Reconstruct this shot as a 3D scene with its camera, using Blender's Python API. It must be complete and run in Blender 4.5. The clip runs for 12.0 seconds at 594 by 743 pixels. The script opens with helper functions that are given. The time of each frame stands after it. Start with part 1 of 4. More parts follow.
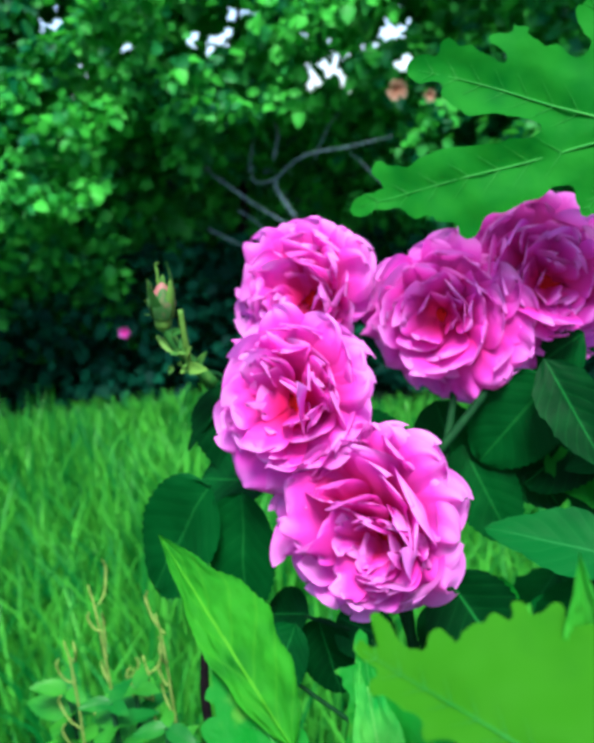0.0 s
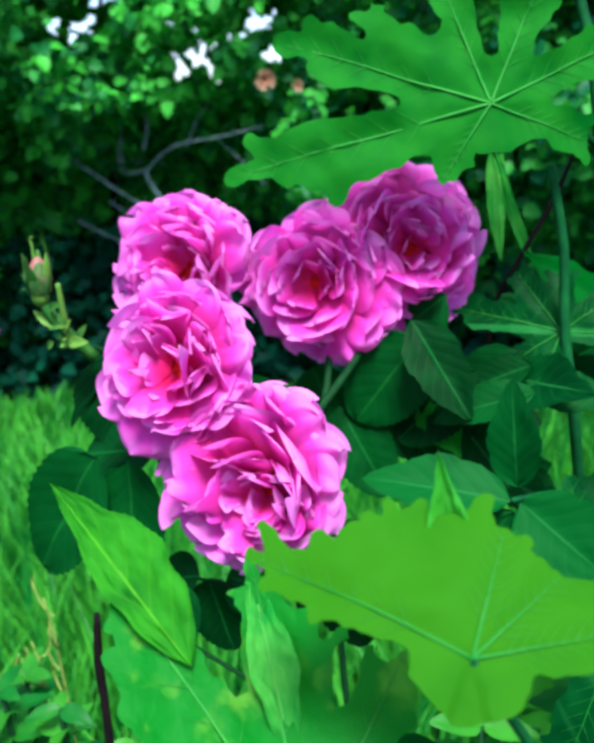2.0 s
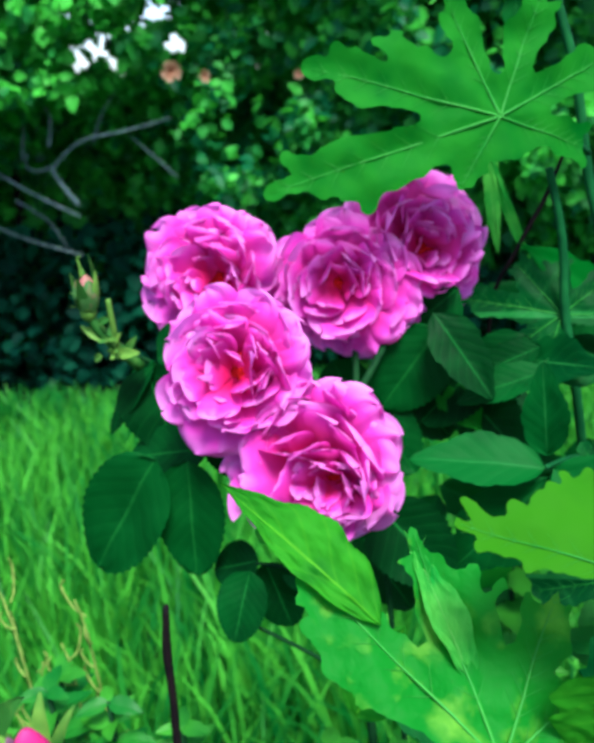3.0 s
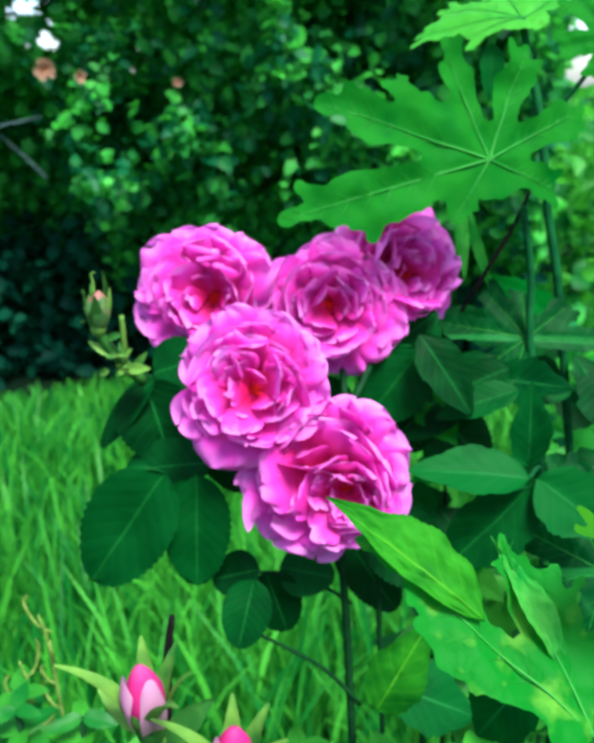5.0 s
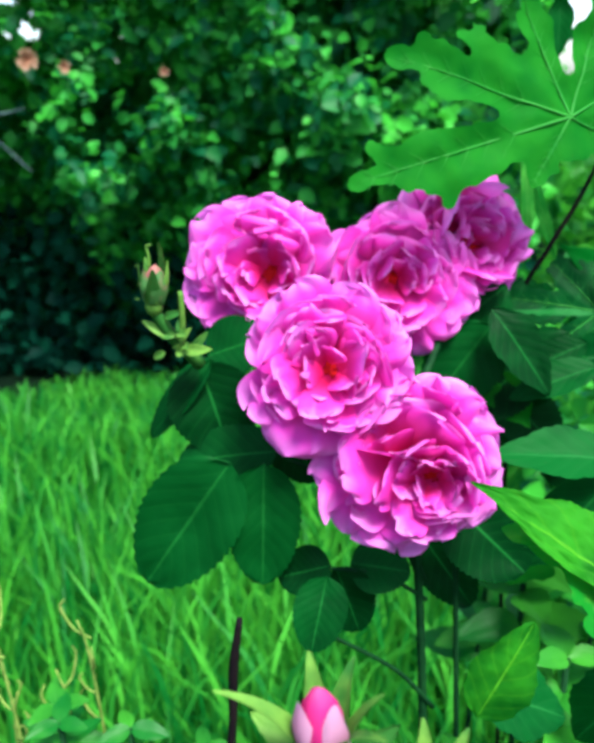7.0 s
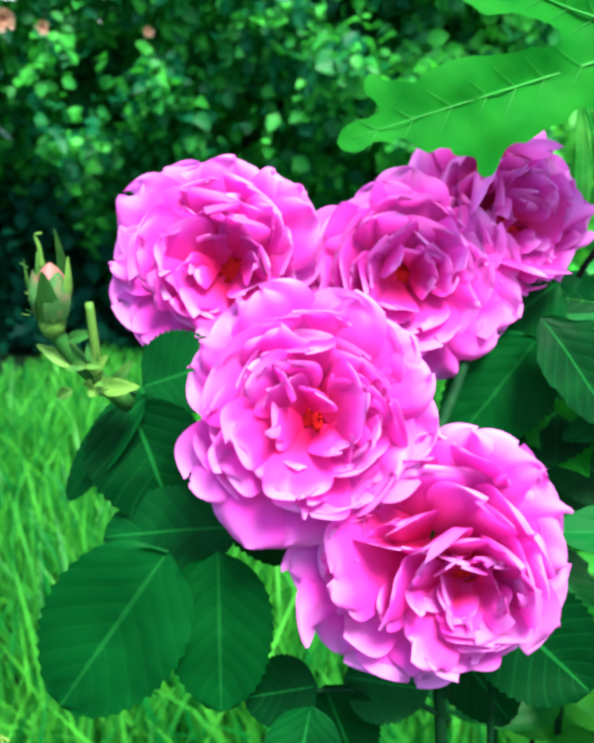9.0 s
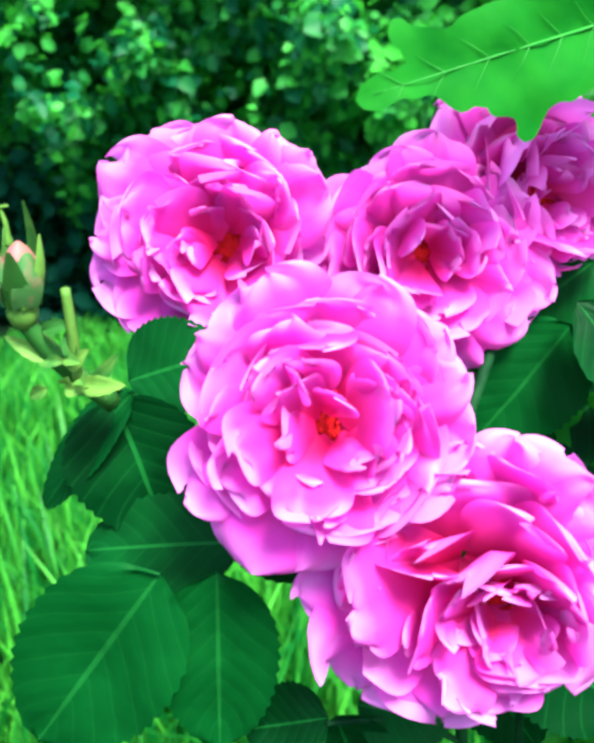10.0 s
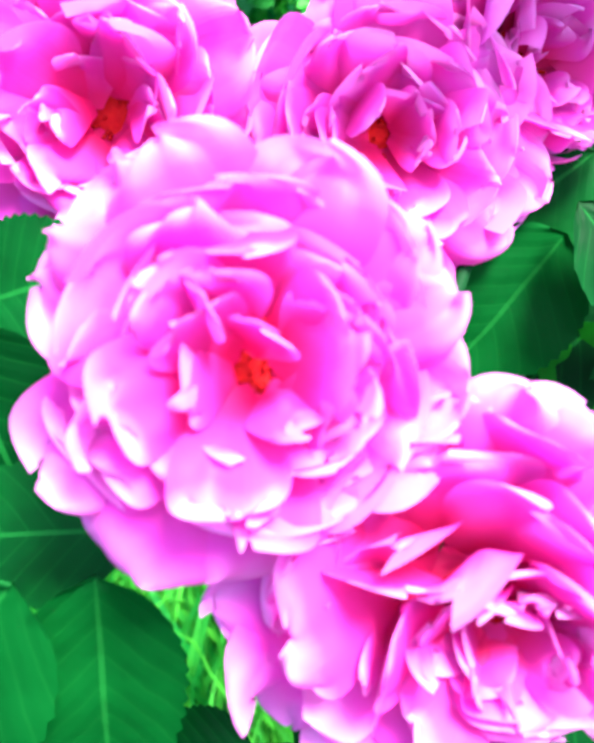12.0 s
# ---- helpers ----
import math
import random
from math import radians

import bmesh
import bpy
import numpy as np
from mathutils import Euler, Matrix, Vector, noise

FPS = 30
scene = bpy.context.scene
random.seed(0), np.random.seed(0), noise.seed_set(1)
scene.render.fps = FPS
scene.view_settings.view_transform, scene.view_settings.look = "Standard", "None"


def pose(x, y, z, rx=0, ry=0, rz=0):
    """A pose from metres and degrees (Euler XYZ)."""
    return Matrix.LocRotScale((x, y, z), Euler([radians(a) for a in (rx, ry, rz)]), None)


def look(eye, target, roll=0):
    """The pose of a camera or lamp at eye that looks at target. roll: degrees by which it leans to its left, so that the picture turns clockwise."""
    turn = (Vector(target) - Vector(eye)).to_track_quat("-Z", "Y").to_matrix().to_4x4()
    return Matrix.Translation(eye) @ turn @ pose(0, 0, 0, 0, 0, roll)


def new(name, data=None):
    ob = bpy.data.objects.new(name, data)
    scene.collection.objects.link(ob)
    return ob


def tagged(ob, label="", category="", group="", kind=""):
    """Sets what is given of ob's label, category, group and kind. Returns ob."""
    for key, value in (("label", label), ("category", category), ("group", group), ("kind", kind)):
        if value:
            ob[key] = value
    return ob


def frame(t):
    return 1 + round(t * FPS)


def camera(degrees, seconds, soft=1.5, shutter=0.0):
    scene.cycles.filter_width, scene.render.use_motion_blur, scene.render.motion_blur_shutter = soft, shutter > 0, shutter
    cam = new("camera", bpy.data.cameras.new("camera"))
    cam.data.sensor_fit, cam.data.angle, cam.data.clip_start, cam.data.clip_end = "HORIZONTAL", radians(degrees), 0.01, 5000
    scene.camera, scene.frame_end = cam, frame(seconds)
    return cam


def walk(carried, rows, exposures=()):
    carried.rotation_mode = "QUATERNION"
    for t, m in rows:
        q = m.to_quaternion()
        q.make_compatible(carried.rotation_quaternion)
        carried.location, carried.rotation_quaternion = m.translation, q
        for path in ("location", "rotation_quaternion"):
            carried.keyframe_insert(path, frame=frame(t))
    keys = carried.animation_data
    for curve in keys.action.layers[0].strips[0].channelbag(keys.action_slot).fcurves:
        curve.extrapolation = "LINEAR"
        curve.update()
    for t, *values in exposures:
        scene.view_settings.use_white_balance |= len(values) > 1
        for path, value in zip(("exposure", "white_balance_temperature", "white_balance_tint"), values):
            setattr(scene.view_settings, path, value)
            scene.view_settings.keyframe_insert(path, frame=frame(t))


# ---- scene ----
cam = camera(40.0, 12.0, soft=4.0)
cam.data.dof.use_dof = True
cam.data.dof.focus_distance, cam.data.dof.aperture_fstop = 0.22, 30.0
PATH = [
    (0, (0.192, -0.193, 0.888), (-1.123, 1.207, 0.328), -3.5),
    (0.5, (0.181, -0.202, 0.901), (-1.079, 1.24, 0.324), -6.0),
    (1, (0.188, -0.213, 0.905), (-1.039, 1.252, 0.315), -8.0),
    (1.5, (0.191, -0.203, 0.89), (-0.96, 1.323, 0.3), -4.4),
    (2, (0.2, -0.204, 0.881), (-0.881, 1.37, 0.288), -3.3),
    (2.5, (0.19, -0.225, 0.885), (-0.801, 1.399, 0.269), -4.6),
    (3, (0.166, -0.254, 0.898), (-0.719, 1.421, 0.257), -5.2),
    (3.5, (0.147, -0.261, 0.904), (-0.635, 1.463, 0.259), -3.4),
    (5.5, (0.099, -0.304, 0.912), (-0.423, 1.517, 0.269), -1.4),
    (6, (0.084, -0.308, 0.911), (-0.438, 1.51, 0.261), -2.3),
    (6.5, (0.069, -0.299, 0.902), (-0.447, 1.518, 0.245), -2.6),
    (7, (0.067, -0.279, 0.897), (-0.443, 1.54, 0.241), -1.7),
    (9, (0.047, -0.175, 0.882), (-0.453, 1.622, 0.158), -2.0),
    (9.5, (0.041, -0.165, 0.88), (-0.444, 1.623, 0.127), -1.6),
    (10, (0.033, -0.147, 0.877), (-0.426, 1.631, 0.083), -1.6),
    (10.5, (0.029, -0.134, 0.87), (-0.379, 1.634, 0.028), -0.2),
    (11, (0.031, -0.125, 0.865), (-0.343, 1.627, -0.024), -1.1),
    (11.5, (0.036, -0.114, 0.863), (-0.33, 1.614, -0.075), -1.8),
    (12, (0.022, -0.094, 0.852), (-0.247, 1.645, -0.1), 0.7),
]
EXPOSURES = [(0, 1.40, 5750, 11), (3.5, 1.38, 5850, 9), (5.5, 1.52, 5900, 8), (7.5, 1.66, 6000, 9), (9.0, 2.00, 5950, 8), (10.0, 2.24, 5950, 9), (11.0, 2.52, 5950, 9), (12.0, 2.80, 5950, 9)]
walk(cam, [(t, look(eye, target, roll)) for t, eye, target, roll in PATH], exposures=EXPOSURES)

# ---- light ----
SUN_UP, SUN_AZ = 61.0, 133.0          # degrees; azimuth clockwise from +y
world = bpy.data.worlds.new("world")
scene.world = world
world.use_nodes = True
wn = world.node_tree.nodes
sky = wn.new("ShaderNodeTexSky")
sky.sky_type = "NISHITA"
sky.sun_disc = False
sky.sun_elevation, sky.sun_rotation = radians(SUN_UP), radians(SUN_AZ)
sky.air_density, sky.dust_density = 1.0, 2.0
world.node_tree.links.new(sky.outputs[0], wn["Background"].inputs[0])
wn["Background"].inputs[1].default_value = 0.15
sun_data = bpy.data.lights.new("sun", "SUN")
sun_data.energy, sun_data.angle, sun_data.color = 4.9, radians(20), (1.0, 0.96, 0.88)
sun = new("sun", sun_data)
sun.matrix_world = look((0, 0, 0), (-math.sin(radians(SUN_AZ)) * math.cos(radians(SUN_UP)),
                                    -math.cos(radians(SUN_AZ)) * math.cos(radians(SUN_UP)), -math.sin(radians(SUN_UP))))

GZ = -0.15                            # level of the meadow's soil


# ---- materials ----
def nodes_of(name):
    m = bpy.data.materials.new(name)
    m.use_nodes = True
    nt = m.node_tree
    return m, nt, nt.nodes, nt.links, nt.nodes["Principled BSDF"]


def ramp(ns, stops):
    r = ns.new("ShaderNodeValToRGB")
    while len(r.color_ramp.elements) < len(stops):
        r.color_ramp.elements.new(0.5)
    for e, (p, c) in zip(r.color_ramp.elements, stops):
        e.position, e.color = p, (*c, 1)
    return r


def noise_node(ns, ls, scale, detail=4.0, coord="Object"):
    tc = ns.new("ShaderNodeTexCoord")
    n = ns.new("ShaderNodeTexNoise")
    n.inputs["Scale"].default_value, n.inputs["Detail"].default_value = scale, detail
    ls.new(tc.outputs[coord], n.inputs["Vector"])
    return n


def leafy(name, dark, light, glow, rough=0.5, through_light=0.4, scale=60.0, per="island", veins=None, vein_count=8.0, spec=0.2, relief=0.0006):
    """Thin plant tissue: patchy colour, gloss, light coming through, veins along the leaf's own coordinates."""
    m, nt, ns, ls, p = nodes_of(name)
    n = noise_node(ns, ls, scale)
    c = ramp(ns, [(0.3, dark), (0.7, light)])
    if per == "island":
        geo = ns.new("ShaderNodeNewGeometry")
        rnd = geo.outputs["Random Per Island"]
    else:
        info = ns.new("ShaderNodeObjectInfo")
        rnd = info.outputs["Random"]
    mixf = ns.new("ShaderNodeMath")
    mixf.operation = "MULTIPLY_ADD"
    mixf.inputs[1].default_value, mixf.inputs[2].default_value = 0.55, -0.27
    ls.new(rnd, mixf.inputs[0])
    add = ns.new("ShaderNodeMath")
    add.operation = "ADD"
    ls.new(n.outputs["Fac"], add.inputs[0])
    ls.new(mixf.outputs[0], add.inputs[1])
    ls.new(add.outputs[0], c.inputs[0])
    colour = c.outputs[0]
    bump = ns.new("ShaderNodeBump")
    bump.inputs["Strength"].default_value, bump.inputs["Distance"].default_value = (0.35 if relief < 0.001 else 0.8), relief
    ls.new(n.outputs["Fac"], bump.inputs["Height"])
    if veins:
        uv = ns.new("ShaderNodeUVMap")
        sep = ns.new("ShaderNodeSeparateXYZ")
        ls.new(uv.outputs[0], sep.inputs[0])

        def math_node(op, a, b):
            k = ns.new("ShaderNodeMath")
            k.operation = op
            for i, v in enumerate((a, b)):
                if v is None:
                    continue
                if isinstance(v, (int, float)):
                    k.inputs[i].default_value = v
                else:
                    ls.new(v, k.inputs[i])
            return k.outputs[0]

        across = math_node("ABSOLUTE", math_node("SUBTRACT", sep.outputs[1], 0.5), None)
        phase = math_node("SUBTRACT", math_node("MULTIPLY", sep.outputs[0], vein_count), math_node("MULTIPLY", across, vein_count * 0.55))
        side = math_node("ABSOLUTE", math_node("SUBTRACT", math_node("FRACT", phase, None), 0.5), None)
        line = math_node("LESS_THAN", side, 0.06)
        mid = math_node("LESS_THAN", across, 0.018)
        both = math_node("MAXIMUM", math_node("MULTIPLY", line, 0.22), mid)
        mix = ns.new("ShaderNodeMixRGB")
        ls.new(both, mix.inputs[0])
        ls.new(colour, mix.inputs[1])
        mix.inputs[2].default_value = (*veins, 1)
        colour = mix.outputs[0]
        b2 = ns.new("ShaderNodeBump")
        b2.inputs["Strength"].default_value, b2.inputs["Distance"].default_value = 0.35, 0.0006
        ls.new(side, b2.inputs["Height"])
        ls.new(bump.outputs[0], b2.inputs["Normal"])
        bump = b2
    ls.new(colour, p.inputs["Base Color"])
    ls.new(bump.outputs[0], p.inputs["Normal"])
    p.inputs["Roughness"].default_value = rough
    p.inputs["Specular IOR Level"].default_value = spec
    tr = ns.new("ShaderNodeBsdfTranslucent")
    tint = ns.new("ShaderNodeMixRGB")
    tint.inputs[0].default_value = 0.55
    ls.new(colour, tint.inputs[1])
    tint.inputs[2].default_value = (*glow, 1)
    ls.new(tint.outputs[0], tr.inputs[0])
    ms = ns.new("ShaderNodeMixShader")
    ms.inputs[0].default_value = through_light
    ls.new(p.outputs[0], ms.inputs[1])
    ls.new(tr.outputs[0], ms.inputs[2])
    ls.new(ms.outputs[0], ns["Material Output"].inputs[0])
    return m


def petal_material(name, base, middle, rim, glow):
    """Rose petal: deeper at its foot, paler at the rim, fine veins along it, soft sheen and light through it."""
    m, nt, ns, ls, p = nodes_of(name)
    uv = ns.new("ShaderNodeUVMap")
    sep = ns.new("ShaderNodeSeparateXYZ")
    ls.new(uv.outputs[0], sep.inputs[0])
    n = noise_node(ns, ls, 90.0)
    add = ns.new("ShaderNodeMath")
    add.operation = "MULTIPLY_ADD"
    add.inputs[1].default_value = 0.30
    ls.new(n.outputs["Fac"], add.inputs[0])
    ls.new(sep.outputs[0], add.inputs[2])
    c = ramp(ns, [(0.25, base), (0.7, middle), (0.93, rim)])
    half = ns.new("ShaderNodeMath")
    half.operation = "MULTIPLY"
    half.inputs[1].default_value = 1 / 1.3
    ls.new(add.outputs[0], half.inputs[0])
    ls.new(half.outputs[0], c.inputs[0])
    mp = ns.new("ShaderNodeMapping")
    mp.inputs["Scale"].default_value = (2.0, 34.0, 1.0)
    ls.new(uv.outputs[0], mp.inputs[0])
    fine = ns.new("ShaderNodeTexNoise")
    fine.inputs["Scale"].default_value = 1.0
    ls.new(mp.outputs[0], fine.inputs["Vector"])
    bump = ns.new("ShaderNodeBump")
    bump.inputs["Strength"].default_value, bump.inputs["Distance"].default_value = 0.3, 0.0004
    ls.new(fine.outputs["Fac"], bump.inputs["Height"])
    ls.new(c.outputs[0], p.inputs["Base Color"])
    ls.new(bump.outputs[0], p.inputs["Normal"])
    p.inputs["Roughness"].default_value = 0.55
    p.inputs["Specular IOR Level"].default_value = 0.15
    p.inputs["Sheen Weight"].default_value = 0.0
    p.inputs["Sheen Tint"].default_value = (1.0, 0.75, 0.95, 1)
    tr = ns.new("ShaderNodeBsdfTranslucent")
    tint = ns.new("ShaderNodeMixRGB")
    tint.inputs[0].default_value = 0.5
    ls.new(c.outputs[0], tint.inputs[1])
    tint.inputs[2].default_value = (*glow, 1)
    ls.new(tint.outputs[0], tr.inputs[0])
    ms = ns.new("ShaderNodeMixShader")
    ms.inputs[0].default_value = 0.54
    ls.new(p.outputs[0], ms.inputs[1])
    ls.new(tr.outputs[0], ms.inputs[2])
    ls.new(ms.outputs[0], ns["Material Output"].inputs[0])
    return m


def bark(name, dark, light, scale=120.0, rough=0.8):
    m, nt, ns, ls, p = nodes_of(name)
    n = noise_node(ns, ls, scale, 6.0)
    c = ramp(ns, [(0.3, dark), (0.7, light)])
    ls.new(n.outputs["Fac"], c.inputs[0])
    ls.new(c.outputs[0], p.inputs["Base Color"])
    b = ns.new("ShaderNodeBump")
    b.inputs["Strength"].default_value, b.inputs["Distance"].default_value = 0.6, 0.001
    ls.new(n.outputs["Fac"], b.inputs["Height"])
    ls.new(b.outputs[0], p.inputs["Normal"])
    p.inputs["Roughness"].default_value = rough
    p.inputs["Specular IOR Level"].default_value = 0.03
    return m


PETAL = petal_material("rose_petal", (0.60, 0.008, 0.115), (0.66, 0.052, 0.465), (0.76, 0.235, 0.68), (0.72, 0.046, 0.43))
STAMEN = bark("stamen", (0.28, 0.003, 0.008), (0.36, 0.008, 0.008), 900.0)
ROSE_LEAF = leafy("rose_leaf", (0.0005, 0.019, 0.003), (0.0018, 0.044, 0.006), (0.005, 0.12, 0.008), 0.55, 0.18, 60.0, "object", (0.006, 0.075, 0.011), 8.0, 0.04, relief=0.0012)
SEPAL = leafy("sepal", (0.020, 0.10, 0.014), (0.10, 0.22, 0.03), (0.13, 0.30, 0.04), 0.55, 0.3, 200.0, "object", spec=0.12)
BUD_GREEN = leafy("bud_green", (0.03, 0.10, 0.02), (0.20, 0.07, 0.06), (0.2, 0.2, 0.06), 0.55, 0.1, 250.0, "object")
CANE = bark("green_cane", (0.002, 0.016, 0.005), (0.006, 0.036, 0.009), 150.0, 0.6)
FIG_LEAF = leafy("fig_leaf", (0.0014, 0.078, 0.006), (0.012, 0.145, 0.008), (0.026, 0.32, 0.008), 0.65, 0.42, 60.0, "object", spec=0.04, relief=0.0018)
FIG_PALE = leafy("fig_leaf_underside", (0.010, 0.18, 0.018), (0.085, 0.38, 0.045), (0.09, 0.48, 0.03), 0.65, 0.4, 110.0, "object", (0.10, 0.34, 0.06), 9.0, 0.06, relief=0.002)
FIG_YOUNG = leafy("fig_leaf_young", (0.0116, 0.1972, 0.0116), (0.0464, 0.2784, 0.0145), (0.0928, 0.4524, 0.0116), 0.5, 0.45, 40.0, "object")
FIG_LOBE = leafy("fig_leaf_creased", (0.002, 0.062, 0.004), (0.024, 0.19, 0.007), (0.045, 0.36, 0.008), 0.65, 0.45, 90.0, "object", (0.06, 0.26, 0.010), 6.0, 0.05, relief=0.002)
FIG_PUCKER = leafy("fig_leaf_puckered", (0.006, 0.14, 0.008), (0.17, 0.40, 0.035), (0.13, 0.50, 0.02), 0.6, 0.42, 110.0, "object", spec=0.08, relief=0.003)
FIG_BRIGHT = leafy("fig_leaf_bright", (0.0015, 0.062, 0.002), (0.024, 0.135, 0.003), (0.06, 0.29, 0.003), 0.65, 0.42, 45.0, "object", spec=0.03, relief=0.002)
# Darker copy of the fig leaf: shade inside the plant painted as leaf colour.
FIG_SHADED = leafy("fig_leaf_shaded", (0.0005, 0.026, 0.005), (0.003, 0.066, 0.009), (0.010, 0.18, 0.009), 0.55, 0.28, 45.0, "object", (0.010, 0.10, 0.018), 7.0, 0.04)
VEIN = leafy("fig_vein", (0.016, 0.19, 0.02), (0.04, 0.25, 0.03), (0.08, 0.42, 0.04), 0.5, 0.35, 90.0, "object", spec=0.15)
FIG_STEM = bark("fig_stem", (0.002, 0.030, 0.009), (0.007, 0.070, 0.016), 90.0, 0.6)
GRASS = leafy("meadow_grass", (0.004, 0.11, 0.014), (0.060, 0.32, 0.024), (0.085, 0.46, 0.022), 0.5, 0.45, 3.0)
HEDGE_LEAF = leafy("hedge_leaf", (0.003, 0.066, 0.022), (0.044, 0.31, 0.026), (0.065, 0.50, 0.022), 0.5, 0.34, 1.6, spec=0.12)
# Near-black leaf green: the shade under the hedge is put into the colour.
FOOT_LEAF_SHADED = leafy("foot_leaf_shaded", (0.0008, 0.018, 0.011), (0.004, 0.052, 0.024), (0.008, 0.10, 0.026), 0.6, 0.15, 3.0, spec=0.04)
WEED = leafy("weed_leaf", (0.005, 0.10, 0.008), (0.034, 0.21, 0.012), (0.07, 0.36, 0.014), 0.5, 0.4, 30.0, "object")
DRY = bark("dry_stalk", (0.07, 0.13, 0.02), (0.17, 0.24, 0.05), 200.0)
DARK_WOOD = bark("dark_wood", (0.003, 0.003, 0.004), (0.011, 0.007, 0.007), 90.0)
GREY_WOOD = bark("grey_bark", (0.040, 0.070, 0.075), (0.13, 0.19, 0.19), 30.0)
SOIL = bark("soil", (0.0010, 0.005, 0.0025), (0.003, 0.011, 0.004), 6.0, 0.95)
BLOSSOM = petal_material("peach_petal", (0.34, 0.12, 0.06), (0.46, 0.26, 0.16), (0.55, 0.42, 0.30), (0.42, 0.22, 0.12))


# ---- building ----
def part(name, verts, faces, material, parent=None, label="", uvs=None, smooth=True):
    """Links one mesh as ONE object, under a thing or a part if that is given."""
    me = bpy.data.meshes.new(name)
    me.from_pydata([tuple(v) for v in verts], [], faces)
    me.materials.append(material)
    if uvs is not None:
        lay = me.uv_layers.new(name="UVMap")
        idx = np.zeros(len(me.loops), dtype=np.int32)
        me.loops.foreach_get("vertex_index", idx)
        lay.data.foreach_set("uv", np.asarray(uvs, dtype=np.float32)[idx].ravel())
    if smooth:
        me.polygons.foreach_set("use_smooth", np.ones(len(me.polygons), dtype=bool))
    ob = new(name, me)
    if parent is not None:
        ob.parent = parent
    if label:
        tagged(ob, label)
    return ob


def grid_faces(nu, nv):
    return [(i * nv + j, i * nv + j + 1, (i + 1) * nv + j + 1, (i + 1) * nv + j) for i in range(nu - 1) for j in range(nv - 1)]


def axes(normal, up=(0, 0, 1)):
    """Right, up and out of a face that looks along normal."""
    z = Vector(normal).normalized()
    x = Vector(up).cross(z).normalized()
    return x, z.cross(x), z


def tube(points, radii, sides=7):
    """A closed, tapered tube along a line of points."""
    pts = [Vector(p) for p in points]
    fine, rad = [], []
    for i in range(len(pts) - 1):
        p0, p1, p2, p3 = pts[max(i - 1, 0)], pts[i], pts[i + 1], pts[min(i + 2, len(pts) - 1)]
        for k in range(4):
            t = k / 4
            fine.append(0.5 * ((2 * p1) + (p2 - p0) * t + (2 * p0 - 5 * p1 + 4 * p2 - p3) * t * t + (3 * p1 - p0 - 3 * p2 + p3) * t ** 3))
            rad.append(radii[i] * (1 - t) + radii[i + 1] * t)
    fine.append(pts[-1])
    rad.append(radii[-1])
    verts, faces = [], []
    for i, p in enumerate(fine):
        d = (fine[min(i + 1, len(fine) - 1)] - fine[max(i - 1, 0)]).normalized()
        side = d.cross(Vector((0.31, 0.87, 0.38))).normalized()
        other = d.cross(side)
        for k in range(sides):
            a = 2 * math.pi * k / sides
            verts.append(p + rad[i] * (math.cos(a) * side + math.sin(a) * other))
    for i in range(len(fine) - 1):
        for k in range(sides):
            k2 = (k + 1) % sides
            faces.append((i * sides + k, i * sides + k2, (i + 1) * sides + k2, (i + 1) * sides + k))
    faces.append(tuple(range(sides - 1, -1, -1)))
    faces.append(tuple((len(fine) - 1) * sides + k for k in range(sides)))
    return verts, faces


def join(*pieces):
    verts, faces = [], []
    for v, f in pieces:
        n = len(verts)
        verts += v
        faces += [tuple(i + n for i in q) for q in f]
    return verts, faces


